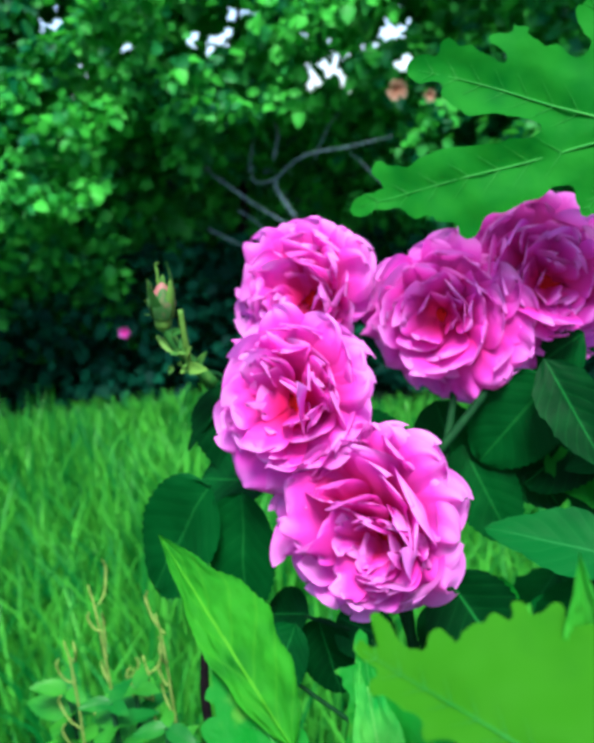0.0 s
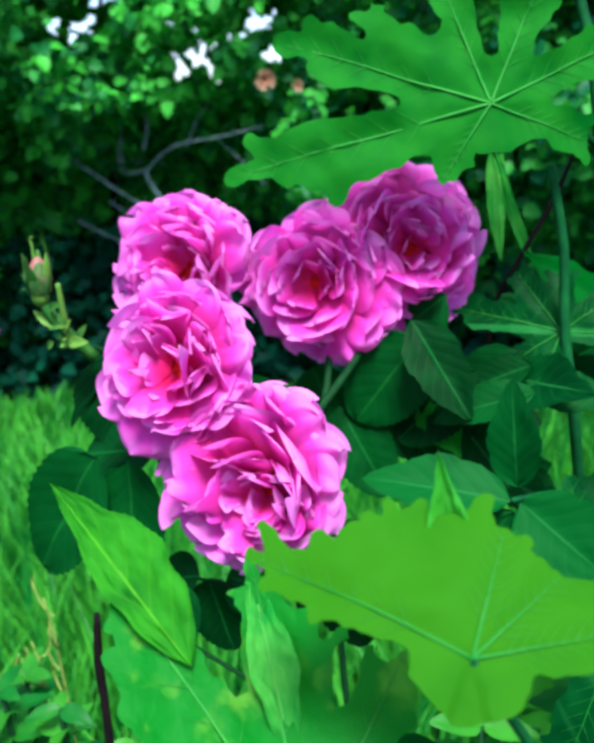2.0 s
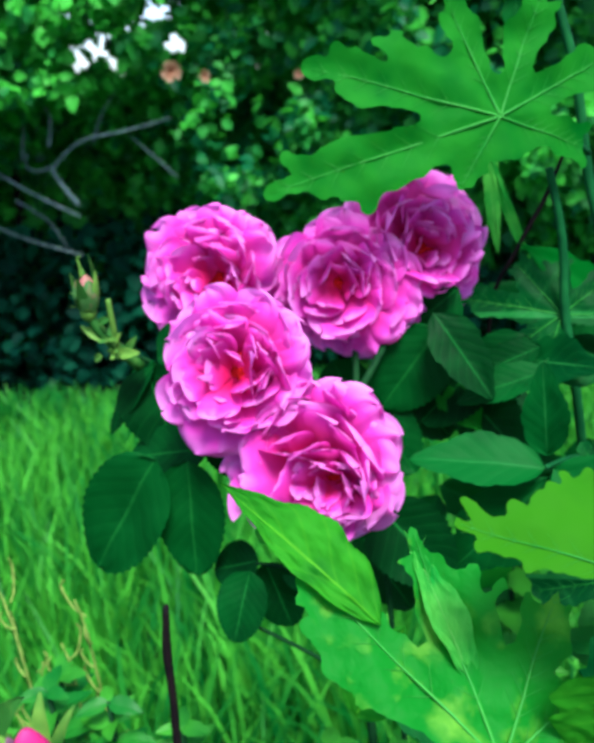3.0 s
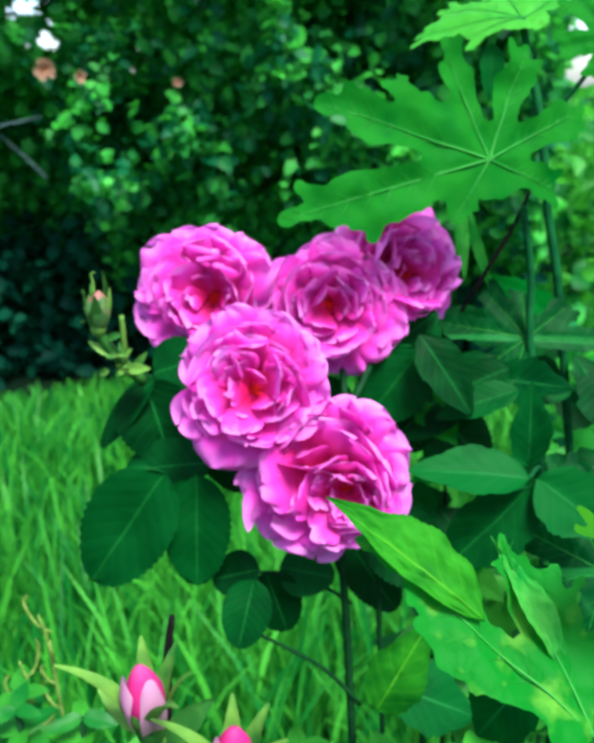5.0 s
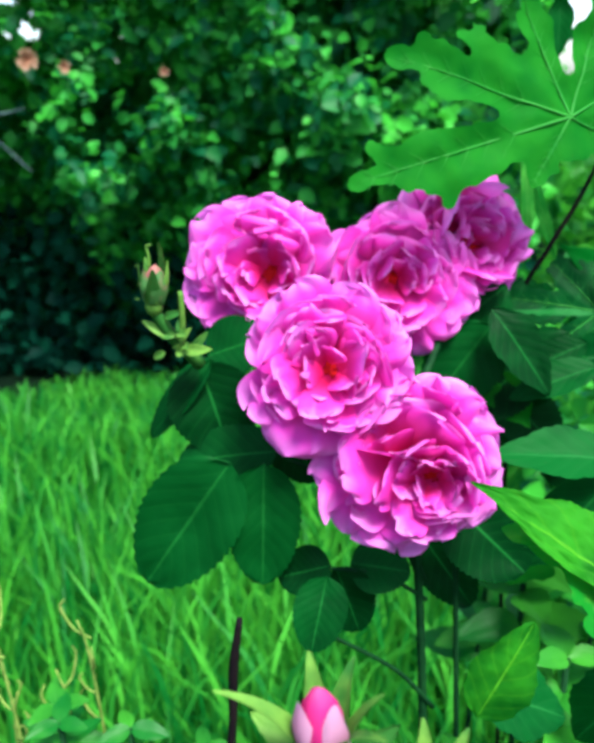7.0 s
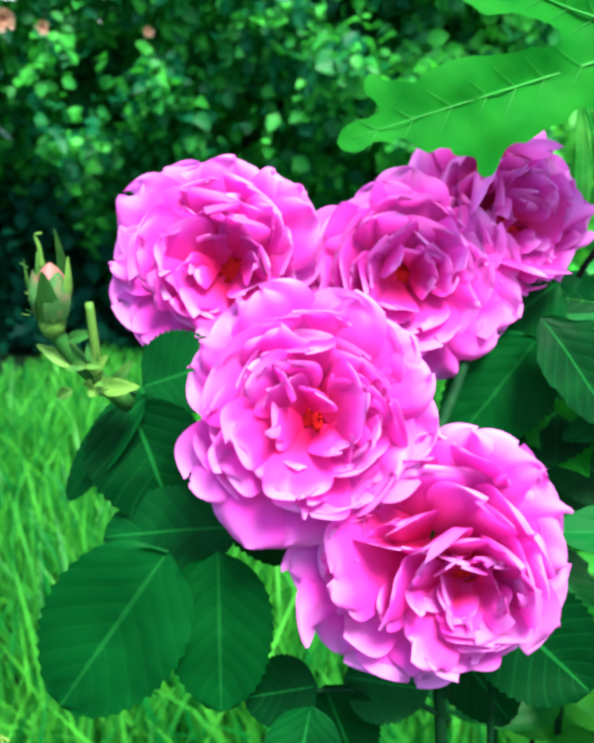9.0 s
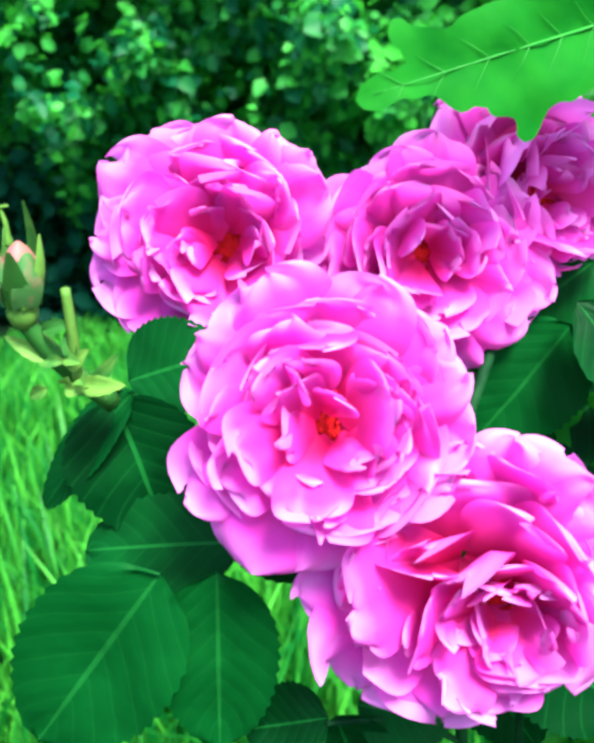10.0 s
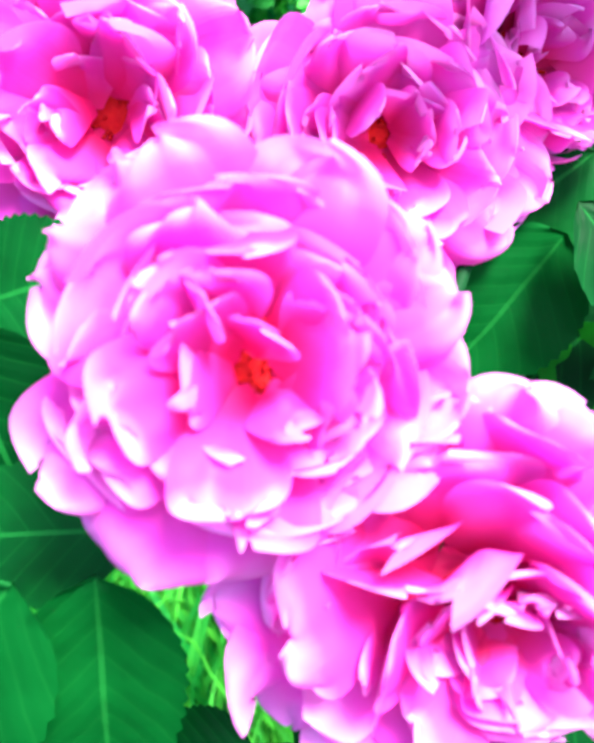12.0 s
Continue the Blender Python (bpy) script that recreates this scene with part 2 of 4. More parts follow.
def petal(frame3, foot, knee, tip, turn, half_width, cup, ruffle, seed, notch=0.05, roll=0.0, nu=15, nv=15, frill=0.0):
    """A rounded petal that grows from foot over knee to tip, each (out, forward), turned about the flower's axis."""
    o, x, y, z = frame3
    out, side = math.cos(turn) * x + math.sin(turn) * y, -math.sin(turn) * x + math.cos(turn) * y
    verts, uvs = [], []
    size = Vector(tip).length + 1e-6
    for i in range(nu):
        g = 1 - (1 - i / (nu - 1)) ** 1.7
        swell = 0.22 + 0.78 * math.sin(0.5 * math.pi * min(g / 0.60, 1.0)) ** 1.1
        wid = half_width * swell * math.sqrt(max(0.0, 1 - (max(0.0, g - 0.60) / 0.40) ** 2.6))
        for j in range(nv):
            w = 2 * j / (nv - 1) - 1
            ragged = 0.045 * noise.noise(Vector((w * 2.6 + seed * 5.1, seed, 2.0))) + 0.015 * noise.noise(Vector((w * 6.5 + seed, seed * 2.0, 7.0)))
            s = g * (1 - notch * math.exp(-((w - 0.3 * math.sin(seed)) / 0.30) ** 2) * g ** 4 + ragged * g ** 3)
            a, b, c = (1 - s) ** 2, 2 * s * (1 - s), s * s
            r = a * foot[0] + b * knee[0] + c * tip[0]
            f = a * foot[1] + b * knee[1] + c * tip[1]
            lat = w * wid
            f += cup * w * w * half_width * swell
            n1 = noise.noise(Vector((seed * 7.31 + w * 0.95, s * 1.1, seed)))
            n2 = noise.noise(Vector((seed * 3.7 + w * 2.3, s * 1.7, seed + 9.0)))
            k = ruffle * s * s
            f += k * (n1 * 1.3 + n2 * 0.75)
            if frill:
                f += frill * s ** 4 * (math.sin(w * 4.6 + seed * 3.3) + 0.8 * noise.noise(Vector((w * 4.0 + seed, s * 3.0, 3.0))))
            r += k * n2 * 0.35 - roll * max(0.0, s - 0.70) ** 2 * 5 * size
            f += roll * max(0.0, s - 0.65) * size * 0.7
            lat += k * n1 * 0.5
            verts.append(o + out * r + side * lat + z * f)
            uvs.append((s + 0.12 * abs(w) * s, j / (nv - 1)))
    return verts, grid_faces(nu, nv), uvs


def rose_flower(parent, centre, normal, radius, outline, seed, material, label, heart=(0.0, 0.0), folds=(), closed=False):
    """A full double rose. outline: (degrees, reach) of the outer petals; the whorls within follow that uneven outline
    and crowd round an off-centre heart. folds: (x, y, degrees, length) of petals folded edge-on, in radii."""
    rng = random.Random(seed)
    x, y, z = axes(normal)
    o = Vector(centre)
    R = radius
    flower = part("calyx", *calyx(o - z * R * 0.60, z, R), SEPAL, parent)
    flower.name = "rose_flower"
    tagged(flower, label)
    ring = sorted(outline)
    degs = [d - 360 for d, _ in ring] + [d for d, _ in ring] + [d + 360 for d, _ in ring]
    reaches = [q for _, q in ring] * 3

    def rim(a):
        """The outline's reach towards a, in radians."""
        return float(np.interp((math.degrees(a) + 180) % 360 - 180, degs, reaches))

    def add(vfu, lab=""):
        v, f, u = vfu
        part("petal", v, f, material, flower, lab, u)

    for n, (deg, reach) in enumerate(ring):
        a = radians(deg)
        add(petal((o, x, y, z), (0.06 * R, -0.5 * R), (0.66 * R * reach, rng.uniform(-0.24, -0.06) * R), (R * reach, rng.uniform(-0.40, -0.24) * R), a,
                  R * reach * rng.uniform(0.30, 0.38), rng.uniform(-0.30, 0.0), 0.20 * R, seed + n * 1.7, rng.uniform(0.0, 0.06), 0.0, frill=0.02 * R))
    h = x * heart[0] * R + y * heart[1] * R

    def whorl(count, share, pull, front, width, cup, crumple, fold, key, off, low=-0.46):
        """Petals at a share of the outline, drawn towards the heart by pull, each set a little off its neighbours."""
        for n in range(count):
            a = 2 * math.pi * (n + rng.uniform(-0.36, 0.36)) / count + seed * key
            reach = rng.uniform(*share) * (rim(a) if pull < 0.9 else 1.0)
            spot = o + h * pull + (-math.sin(a) * x + math.cos(a) * y) * rng.uniform(-off, off) * R
            tip = rng.uniform(*front) * R
            add(petal((spot, x, y, z), (0.07 * R, low * R), (R * reach * rng.uniform(0.74, 0.95), tip - rng.uniform(0.04, 0.20) * R), (R * reach, tip), a,
                      R * rng.uniform(*width), rng.uniform(*cup), rng.uniform(*crumple) * R, seed * key + n * 2.3, rng.uniform(0.0, 0.14), rng.choice(fold),
                      frill=rng.uniform(0.01, 0.03) * R))

    whorl(9, (0.72, 0.86), 0.12, (-0.22, -0.08), (0.34, 0.48), (-0.30, 0.05), (0.18, 0.32), (0.0, 0.0, 0.04), 2, 0.10)
    whorl(8, (0.54, 0.72), 0.35, (-0.08, 0.08), (0.28, 0.42), (-0.25, 0.25), (0.22, 0.38), (0.0, 0.03, 0.08), 3, 0.20)
    whorl(8, (0.38, 0.54), 0.80, (-0.04, 0.10), (0.22, 0.34), (-0.20, 0.35), (0.20, 0.34), (0.0, 0.04, 0.08), 5, 0.22, -0.34)
    whorl(6, (0.24, 0.38), 1.0, (-0.08, 0.06), (0.15, 0.24), (-0.1, 0.4), (0.16, 0.28), (0.0, 0.05, 0.10), 7, 0.16, -0.28)
    if closed:
        whorl(6, (0.10, 0.24), 1.0, (-0.10, 0.04), (0.14, 0.22), (-0.2, 0.2), (0.14, 0.22), (0.0, 0.05), 11, 0.12, -0.26)
    loose = [(rng.uniform(0.26, 0.55), rng.uniform(0, 6.28)) for _ in range(3)]
    rims = [(heart[0] + r * math.cos(a), heart[1] + r * math.sin(a), math.degrees(a) + rng.uniform(40, 140), rng.uniform(0.20, 0.34)) for r, a in loose]
    for n, (px, py, deg, length) in enumerate(list(folds) + rims):
        a = radians(deg - 90)
        spot = o + x * px * R + y * py * R
        up = rng.uniform(0.06, 0.14) * R if n < len(folds) else rng.uniform(-0.06, 0.10) * R
        add(petal((spot, x, y, z), (-0.04 * R, -0.40 * R), (0.01 * R, up - 0.14 * R), (rng.uniform(0.07, 0.13) * R, up), a,
                  R * length * 0.5, rng.uniform(-0.35, 0.05), 0.10 * R, seed * 7 + n * 1.3, rng.uniform(0.0, 0.1), 0.1, 12, 11, 0.02 * R))
    q0 = o + h
    rv = [q0 - z * R * 0.31] + [q0 - z * R * 0.36 + (math.cos(k * 0.5236) * x + math.sin(k * 0.5236) * y) * R * 0.26 for k in range(12)]
    part("receptacle", rv, [(0, 1 + k, 1 + (k + 1) % 12) for k in range(12)], STAMEN, flower, "crimson floor of the bloom")
    sv, sf = [], []
    for n in range(40):
        a, rr = rng.uniform(0, 6.28), R * 0.19 * math.sqrt(rng.random())
        q = q0 + (math.cos(a) * x + math.sin(a) * y) * rr
        top = q - z * R * rng.uniform(0.28, 0.32) + (math.cos(a) * x + math.sin(a) * y) * rr * 0.5
        v, f = tube([q - z * R * 0.36, (q - z * R * 0.33 + top) / 2, top], [R * 0.014, R * 0.014, R * 0.018], 4)
        sv, sf = join((sv, sf), (v, f))
    part("stamen_tuft", sv, sf, STAMEN, flower, "orange-brown stamens deep in the heart")
    return flower


def calyx(o, z, R):
    """The green cup under a flower."""
    x, y, _ = axes(z)
    verts, faces = [], []
    prof = [(0.02, -0.20), (0.10, -0.16), (0.13, -0.06), (0.16, 0.02), (0.10, 0.06)]
    for r, h in prof:
        for k in range(10):
            a = 2 * math.pi * k / 10
            verts.append(o + (math.cos(a) * x + math.sin(a) * y) * r * R + z * h * R)
    for i in range(len(prof) - 1):
        for k in range(10):
            faces.append((i * 10 + k, i * 10 + (k + 1) % 10, (i + 1) * 10 + (k + 1) % 10, (i + 1) * 10 + k))
    return verts, faces


def leaflet(base, tip, width, normal, bend=0.10, fold=0.18, teeth=13, seed=0.0, lobing=0.0, saw=1.0, lower=1.0, blunt=0.0, pucker=0.0):
    """A toothed oval leaflet from base to tip: vertices, faces and its own coordinates."""
    b, t = Vector(base), Vector(tip)
    d = t - b
    ln = d.length
    d.normalize()
    n = Vector(normal)
    n = (n - d * n.dot(d)).normalized()
    side = d.cross(n)
    nu, nv = teeth * 2 + 1, (9 if pucker == 0 else 21)
    verts, uvs = [], []
    for i in range(nu):
        s = i / (nu - 1)
        prof = (max(0.0, math.sin(math.pi * s ** 0.82)) ** (0.72 if lobing == 0 else 1.05)) * (1 - 0.25 * s)
        if blunt:
            prof = (1 - blunt) * prof + blunt * math.sqrt(max(0.0, 1 - abs(2 * s ** 0.92 - 1) ** 2.3))
        prof *= 1 + lobing * (math.sin(s * 15 + seed) + 0.6 * math.sin(s * 33 + seed * 2))
        tooth = 1 + saw * (0.05 if i % 2 else -0.03)
        for j in range(nv):
            w = 2 * j / (nv - 1) - 1
            wid = width * 0.56 * prof * (tooth if abs(w) > 0.9 else 1) * (1.0 if w > 0 else lower)
            lift = fold * abs(w) * wid - bend * ln * s * s + 0.03 * ln * noise.noise(Vector((s * 3 + seed, w * 2, seed * 3.1)))
            if pucker:
                lift += pucker * ln * (abs(noise.noise(Vector((s * 7 + seed, w * 4.5 + seed, 1.7)))) * 1.2 + 0.5 * noise.noise(Vector((s * 17 + seed, w * 8, 5.0)))) * min(1.0, 5 * s, 5 * (1 - s))
            shift = 0.012 * ln * saw if (i % 2 and abs(w) > 0.9) else 0.0
            verts.append(b + d * (s * ln + shift) + side * w * wid + n * lift)
            uvs.append((s, j / (nv - 1)))
    return verts, grid_faces(nu, nv), uvs


def fig_leaf(parent, origin, right, up, lobes, material, curl=0.0, seed=0.0, label="", disc=0.30, wave=0.05):
    """A lobed fig leaf in the plane of right and up: lobes of (degrees, length, width), a scalloped edge, raised ribs."""
    o = Vector(origin)
    x = Vector(right).normalized()
    y = (Vector(up) - x * Vector(up).dot(x)).normalized()
    z = x.cross(y)
    longest = max(l for _, l, _ in lobes)
    ribs = [q for q in lobes if not any(abs(q[0] - d2) < 20 and l2 > q[1] for d2, l2, _ in lobes)]

    def relief(px, py):
        r = math.hypot(px, py)
        h = -curl * r * r / longest + wave * longest * (noise.noise(Vector((px / longest * 2.2 + seed, py / longest * 2.2, seed))) * 0.9
            + 0.25 * noise.noise(Vector((px / longest * 8 + seed, py / longest * 8, seed))))
        near = 1e9
        for deg, ln, wd in ribs:
            a = radians(deg)
            along, across = px * math.cos(a) + py * math.sin(a), -px * math.sin(a) + py * math.cos(a)
            if along > 0:
                near = min(near, abs(across))
        if near < 1e8:
            h += 0.22 * min(near, 0.10 * longest)
        return h

    # distance to the leaf's margin: spatulate lobes with blunt teeth, run together with rounded bays between them
    step = longest / 58
    ticks = np.arange(-1.12 * longest, 1.12 * longest + step, step)
    gx, gy = np.meshgrid(ticks, ticks, indexing="ij")
    soft = 0.009 * longest
    total = np.exp(-(np.hypot(gx, gy) - disc * longest * 0.45) / soft)

    def stroke(x0, y0, deg, ln, r0, r1):
        a = radians(deg)
        al = np.clip((gx - x0) * math.cos(a) + (gy - y0) * math.sin(a), 0, ln)
        k = al / ln
        return np.hypot(gx - x0 - al * math.cos(a), gy - y0 - al * math.sin(a)) - (r0 + (r1 - r0) * k * k * (3 - 2 * k))

    for n, (deg, ln, wd) in enumerate(lobes):
        total += np.exp(-stroke(0, 0, deg, ln * 0.72, 0.26 * wd, 0.40 * wd) / soft) + np.exp(-stroke(0, 0, deg, ln - 0.14 * wd, 0.20 * wd, 0.14 * wd) / soft)
        a = radians(deg)
        for m, (at, sgn) in enumerate(((0.48, 1), (0.56, -1), (0.68, 1), (0.74, -1))):
            at += 0.06 * math.sin(seed * 3 + n * 2 + m)
            long = wd * (0.62 + 0.16 * math.sin(seed + n * 3 + m * 2))
            total += np.exp(-stroke(at * ln * math.cos(a), at * ln * math.sin(a), deg + sgn * 36, long, 0.20 * wd, 0.10 * wd) / soft)
    dist = -soft * np.log(np.maximum(total, 1e-300))
    for i in range(len(ticks)):
        for j in range(len(ticks)):
            if abs(dist[i, j]) < 0.08 * longest:
                px, py = ticks[i] / longest, ticks[j] / longest
                dist[i, j] += longest * (0.022 * noise.noise(Vector((px * 8 + seed, py * 8, seed))) + 0.016 * noise.noise(Vector((px * 19, py * 19 + seed, 4.0))))
    inside = dist < 0.7 * step
    cell = inside[:-1, :-1] & inside[1:, :-1] & inside[:-1, 1:] & inside[1:, 1:]
    around = np.zeros_like(dist)
    for di in (0, 1):
        for dj in (0, 1):
            around[di:len(ticks) - 1 + di, dj:len(ticks) - 1 + dj] += cell
    dx, dy = np.gradient(dist, step)
    number = -np.ones(dist.shape, dtype=int)
    verts, uvs, faces = [], [], []
    for i, j in np.argwhere(around > 0):
        px, py = ticks[i], ticks[j]
        if around[i, j] < 4:
            g2 = max(0.25, dx[i, j] ** 2 + dy[i, j] ** 2)
            move = max(-0.8 * step, min(0.8 * step, dist[i, j])) / g2
            px, py = px - move * dx[i, j], py - move * dy[i, j]
        number[i, j] = len(verts)
        verts.append(o + x * px + y * py + z * relief(px, py))
        uvs.append((0.5 + px / longest / 2, 0.5 + py / longest / 2))
    for i, j in np.argwhere(cell):
        faces.append((int(number[i, j]), int(number[i + 1, j]), int(number[i + 1, j + 1]), int(number[i, j + 1])))
    leaf = part("leaf", verts, faces, material, parent, label, uvs)
    pieces = []
    for deg, ln, wd in ribs:
        a = radians(deg)
        pts = []
        for i in range(6):
            r = ln * 0.96 * i / 5
            px, py = r * math.cos(a), r * math.sin(a)
            pts.append(o + x * px + y * py + z * (relief(px, py) + 0.0005))
        pieces.append(tube(pts, [0.00052 * (1.15 - i / 5) * longest / 0.1 for i in range(6)], 5))
        for m in range(0, 7):
            for sgn in (-1, 1):
                r0 = ln * (0.26 + 0.105 * m)
                a2 = a + sgn * 0.75
                l2 = wd * (0.46 - 0.03 * m)
                pp = []
                for i in range(4):
                    px, py = r0 * math.cos(a) + l2 * i / 3 * math.cos(a2), r0 * math.sin(a) + l2 * i / 3 * math.sin(a2)
                    pp.append(o + x * px + y * py + z * (relief(px, py) + 0.0004))
                pieces.append(tube(pp, [0.00012 * (1.2 - i / 3) * longest / 0.1 for i in range(4)], 4))
    part("rib", *join(*pieces), VEIN, leaf, "paler raised leaf ribs")
    return leaf


def bud(parent, base, top, width, sepals, colours, seed, label):
    """A rose bud: a green foot, a furled body, a loose outer petal and hooked sepals. colours: foot, body, outer petal."""
    b, t = Vector(base), Vector(top)
    axis = t - b
    ln = axis.length
    x, y, z = axes(axis, (0.2, 1, 0.1))
    sides = 16

    def turned(prof, swirl):
        verts, faces = [], []
        for i, (r, h) in enumerate(prof):
            for k in range(sides):
                a = 2 * math.pi * k / sides
                rr = r * width * (1 + swirl * math.sin(3 * a + h * 7))
                verts.append(b + z * h * ln + (math.cos(a) * x + math.sin(a) * y) * rr)
        for i in range(len(prof) - 1):
            for k in range(sides):
                faces.append((i * sides + k, i * sides + (k + 1) % sides, (i + 1) * sides + (k + 1) % sides, (i + 1) * sides + k))
        return verts, faces, [(0.45 + 0.5 * (i // sides) / len(prof), (i % sides) / sides) for i in range(len(verts))]

    v, f, u = turned([(0.10, -0.10), (0.24, -0.04), (0.33, 0.06), (0.34, 0.14), (0.30, 0.24), (0.40, 0.32), (0.44, 0.40)], 0.0)
    body = part("bud", v, f, colours[0], parent, label, u)
    v, f, u = turned([(0.36, 0.28), (0.44, 0.38), (0.48, 0.50), (0.44, 0.64), (0.33, 0.80), (0.18, 0.93), (0.03, 1.0)], 0.07)
    part("furled_petals", v, f, colours[1], body, "", u)
    for start, span in ((168 + seed, 88), (282 + seed, 74)):
        v, u = [], []
        nu, nv = 10, 9
        for i in range(nu):
            s = i / (nu - 1)
            h, r = 0.26 + 0.66 * s, width * (0.40 + 0.14 * math.sin(s * 2.6)) * (1 - 0.45 * max(0.0, s - 0.55))
            for j in range(nv):
                a = radians(start + span * (j / (nv - 1)) + 14 * s)
                cut = 1 - 0.22 * abs(2 * j / (nv - 1) - 1) ** 2
                v.append(b + z * h * cut * ln + (math.cos(a) * x + math.sin(a) * y) * (r + 0.02 * width))
                u.append((0.4 + 0.6 * s, j / (nv - 1)))
        part("outer_petal", v, grid_faces(nu, nv), colours[2], body, "", u)
    for n, (deg, length, flare) in enumerate(sepals):
        a = radians(deg)
        out = math.cos(a) * x + math.sin(a) * y
        sd = z.cross(out)
        v, u = [], []
        nu = 12
        for i in range(nu):
            s = i / (nu - 1)
            h = 0.22 * ln + length * ln * (s - 0.45 * flare * s * s)
            r = width * (0.36 + 0.22 * math.sin(min(1.0, s * 1.6) * math.pi * 0.5)) - (1 - flare) * width * 0.46 * s * s + flare * length * ln * 0.75 * s * s
            wd = width * 0.34 * (1 - s) ** 0.9 + width * 0.035
            for j in range(5):
                w = j / 2 - 1
                v.append(b + z * h + out * (r - 0.40 * w * w * wd) + sd * w * wd)
                u.append((s, j / 4))
        part("sepal", v, grid_faces(nu, 5), SEPAL, body, "", u)
    return body


# ---- ground ----
def ground_height(x, y):
    return GZ + 0.02 * noise.noise(Vector((x * 0.8, y * 0.8, 0)))


def build_ground():
    ring = [0.0, 0.4, 0.8, 1.2, 1.6, 2.0, 2.5, 3.2, 4.5, 7, 12, 25, 60, 200, 800, 3000]
    verts, faces, n = [Vector((-0.5, 1.0, GZ))], [], 48
    for r in ring[1:]:
        for k in range(n):
            a = 2 * math.pi * k / n
            x, y = -0.5 + r * math.cos(a), 1.0 + r * math.sin(a)
            verts.append(Vector((x, y, ground_height(x, y) if r < 10 else GZ)))
    for k in range(n):
        faces.append((0, 1 + k, 1 + (k + 1) % n))
    for i in range(len(ring) - 2):
        for k in range(n):
            k2 = (k + 1) % n
            faces.append((1 + i * n + k, 1 + (i + 1) * n + k, 1 + (i + 1) * n + k2, 1 + i * n + k2))
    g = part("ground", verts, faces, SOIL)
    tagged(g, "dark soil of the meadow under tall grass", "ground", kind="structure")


build_ground()


def hedge_front(u):
    """The hedge's face line, u from 0 (its open end) to 1, and the way out of it."""
    pts = [(0.14, 2.25), (-0.6, 2.18), (-1.5, 1.92), (-2.2, 1.40), (-2.75, 0.65), (-3.1, -0.2)]

    def at(s):
        s = min(max(s, 0.0), len(pts) - 1.0)
        i = min(int(s), len(pts) - 2)
        return Vector((*pts[i], 0)).lerp(Vector((*pts[i + 1], 0)), s - i)

    s = u * (len(pts) - 1)
    d = (at(s + 0.6) - at(s - 0.6)).normalized()
    return at(s), Vector((-d.y, d.x, 0))


# Gaps in the crown through which the sky shows: azimuth, elevation and radius in degrees, seen from the garden.
GARDEN = Vector((0.15, -0.2, 0.9))
GAPS = [(-47.2, 6.5, 1.0), (-47.9, 6.9, 0.7), (-45.2, 7.5, 0.8), (-40.5, 3.3, 1.0), (-38.9, 3.9, 1.0), (-38.5, 2.7, 0.6), (-35.7, 5.8, 1.1), (-34.3, 5.9, 0.8),
        (-34.8, 4.0, 0.9), (-33.4, 3.6, 0.6), (-24.6, 5.2, 0.6), (-39.6, 5.6, 0.5), (-57.5, 7.1, 0.6), (-56.3, 8.0, 0.7), (-48.4, 4.7, 0.45), (-28.9, 3.6, 0.5),
        (-27.7, 3.2, 0.5), (-25.0, 4.3, 0.5), (-14.8, 4.5, 0.4), (-23.1, 6.0, 0.4), (-21.0, 4.7, 0.35), (-29.2, 1.8, 0.45), (-31.5, 5.2, 0.5), (-42.5, 6.2, 0.4)]
speck = random.Random(77)
GAPS += [(speck.uniform(-60, -20), speck.uniform(2.2, 8.5), speck.uniform(0.15, 0.34)) for _ in range(190)]
GAPS += [(speck.uniform(-20, -3), speck.uniform(2.8, 7.5), speck.uniform(0.12, 0.22)) for _ in range(14)]


def leaf_cloud(rng, count, place, size_lo, size_hi, face_out=0.4):
    """Many folded leaves in one mesh: place(rng) gives a point and the way out of the crown."""
    verts, faces = [], []
    for _ in range(count):
        got = place(rng)
        if got is None:
            continue
        p, out = got
        ln = rng.uniform(size_lo, size_hi)
        d = Vector((rng.gauss(0, 1), rng.gauss(0, 1), rng.gauss(-0.5, 0.8))).normalized()
        nrm = (out * face_out + Vector((rng.gauss(0, 0.6), rng.gauss(0, 0.6), 0.55 + rng.gauss(0, 0.5))))
        nrm = nrm - d * nrm.dot(d)
        if nrm.length < 1e-4:
            continue
        nrm.normalize()
        sd = d.cross(nrm)
        w = ln * rng.uniform(0.30, 0.42)
        n = len(verts)
        cup = nrm * w * 0.35
        verts += [p, p + d * ln * 0.35 + sd * w + cup, p + d * ln * 0.75 + sd * w * 0.75 + cup * 0.6, p + d * ln - nrm * ln * 0.12,
                  p + d * ln * 0.75 - sd * w * 0.75 + cup * 0.6, p + d * ln * 0.35 - sd * w + cup, p + d * ln * 0.5]
        faces += [(n, n + 1, n + 6), (n + 1, n + 2, n + 6), (n + 2, n + 3, n + 6), (n + 3, n + 4, n + 6), (n + 4, n + 5, n + 6), (n + 5, n, n + 6)]
    return verts, faces


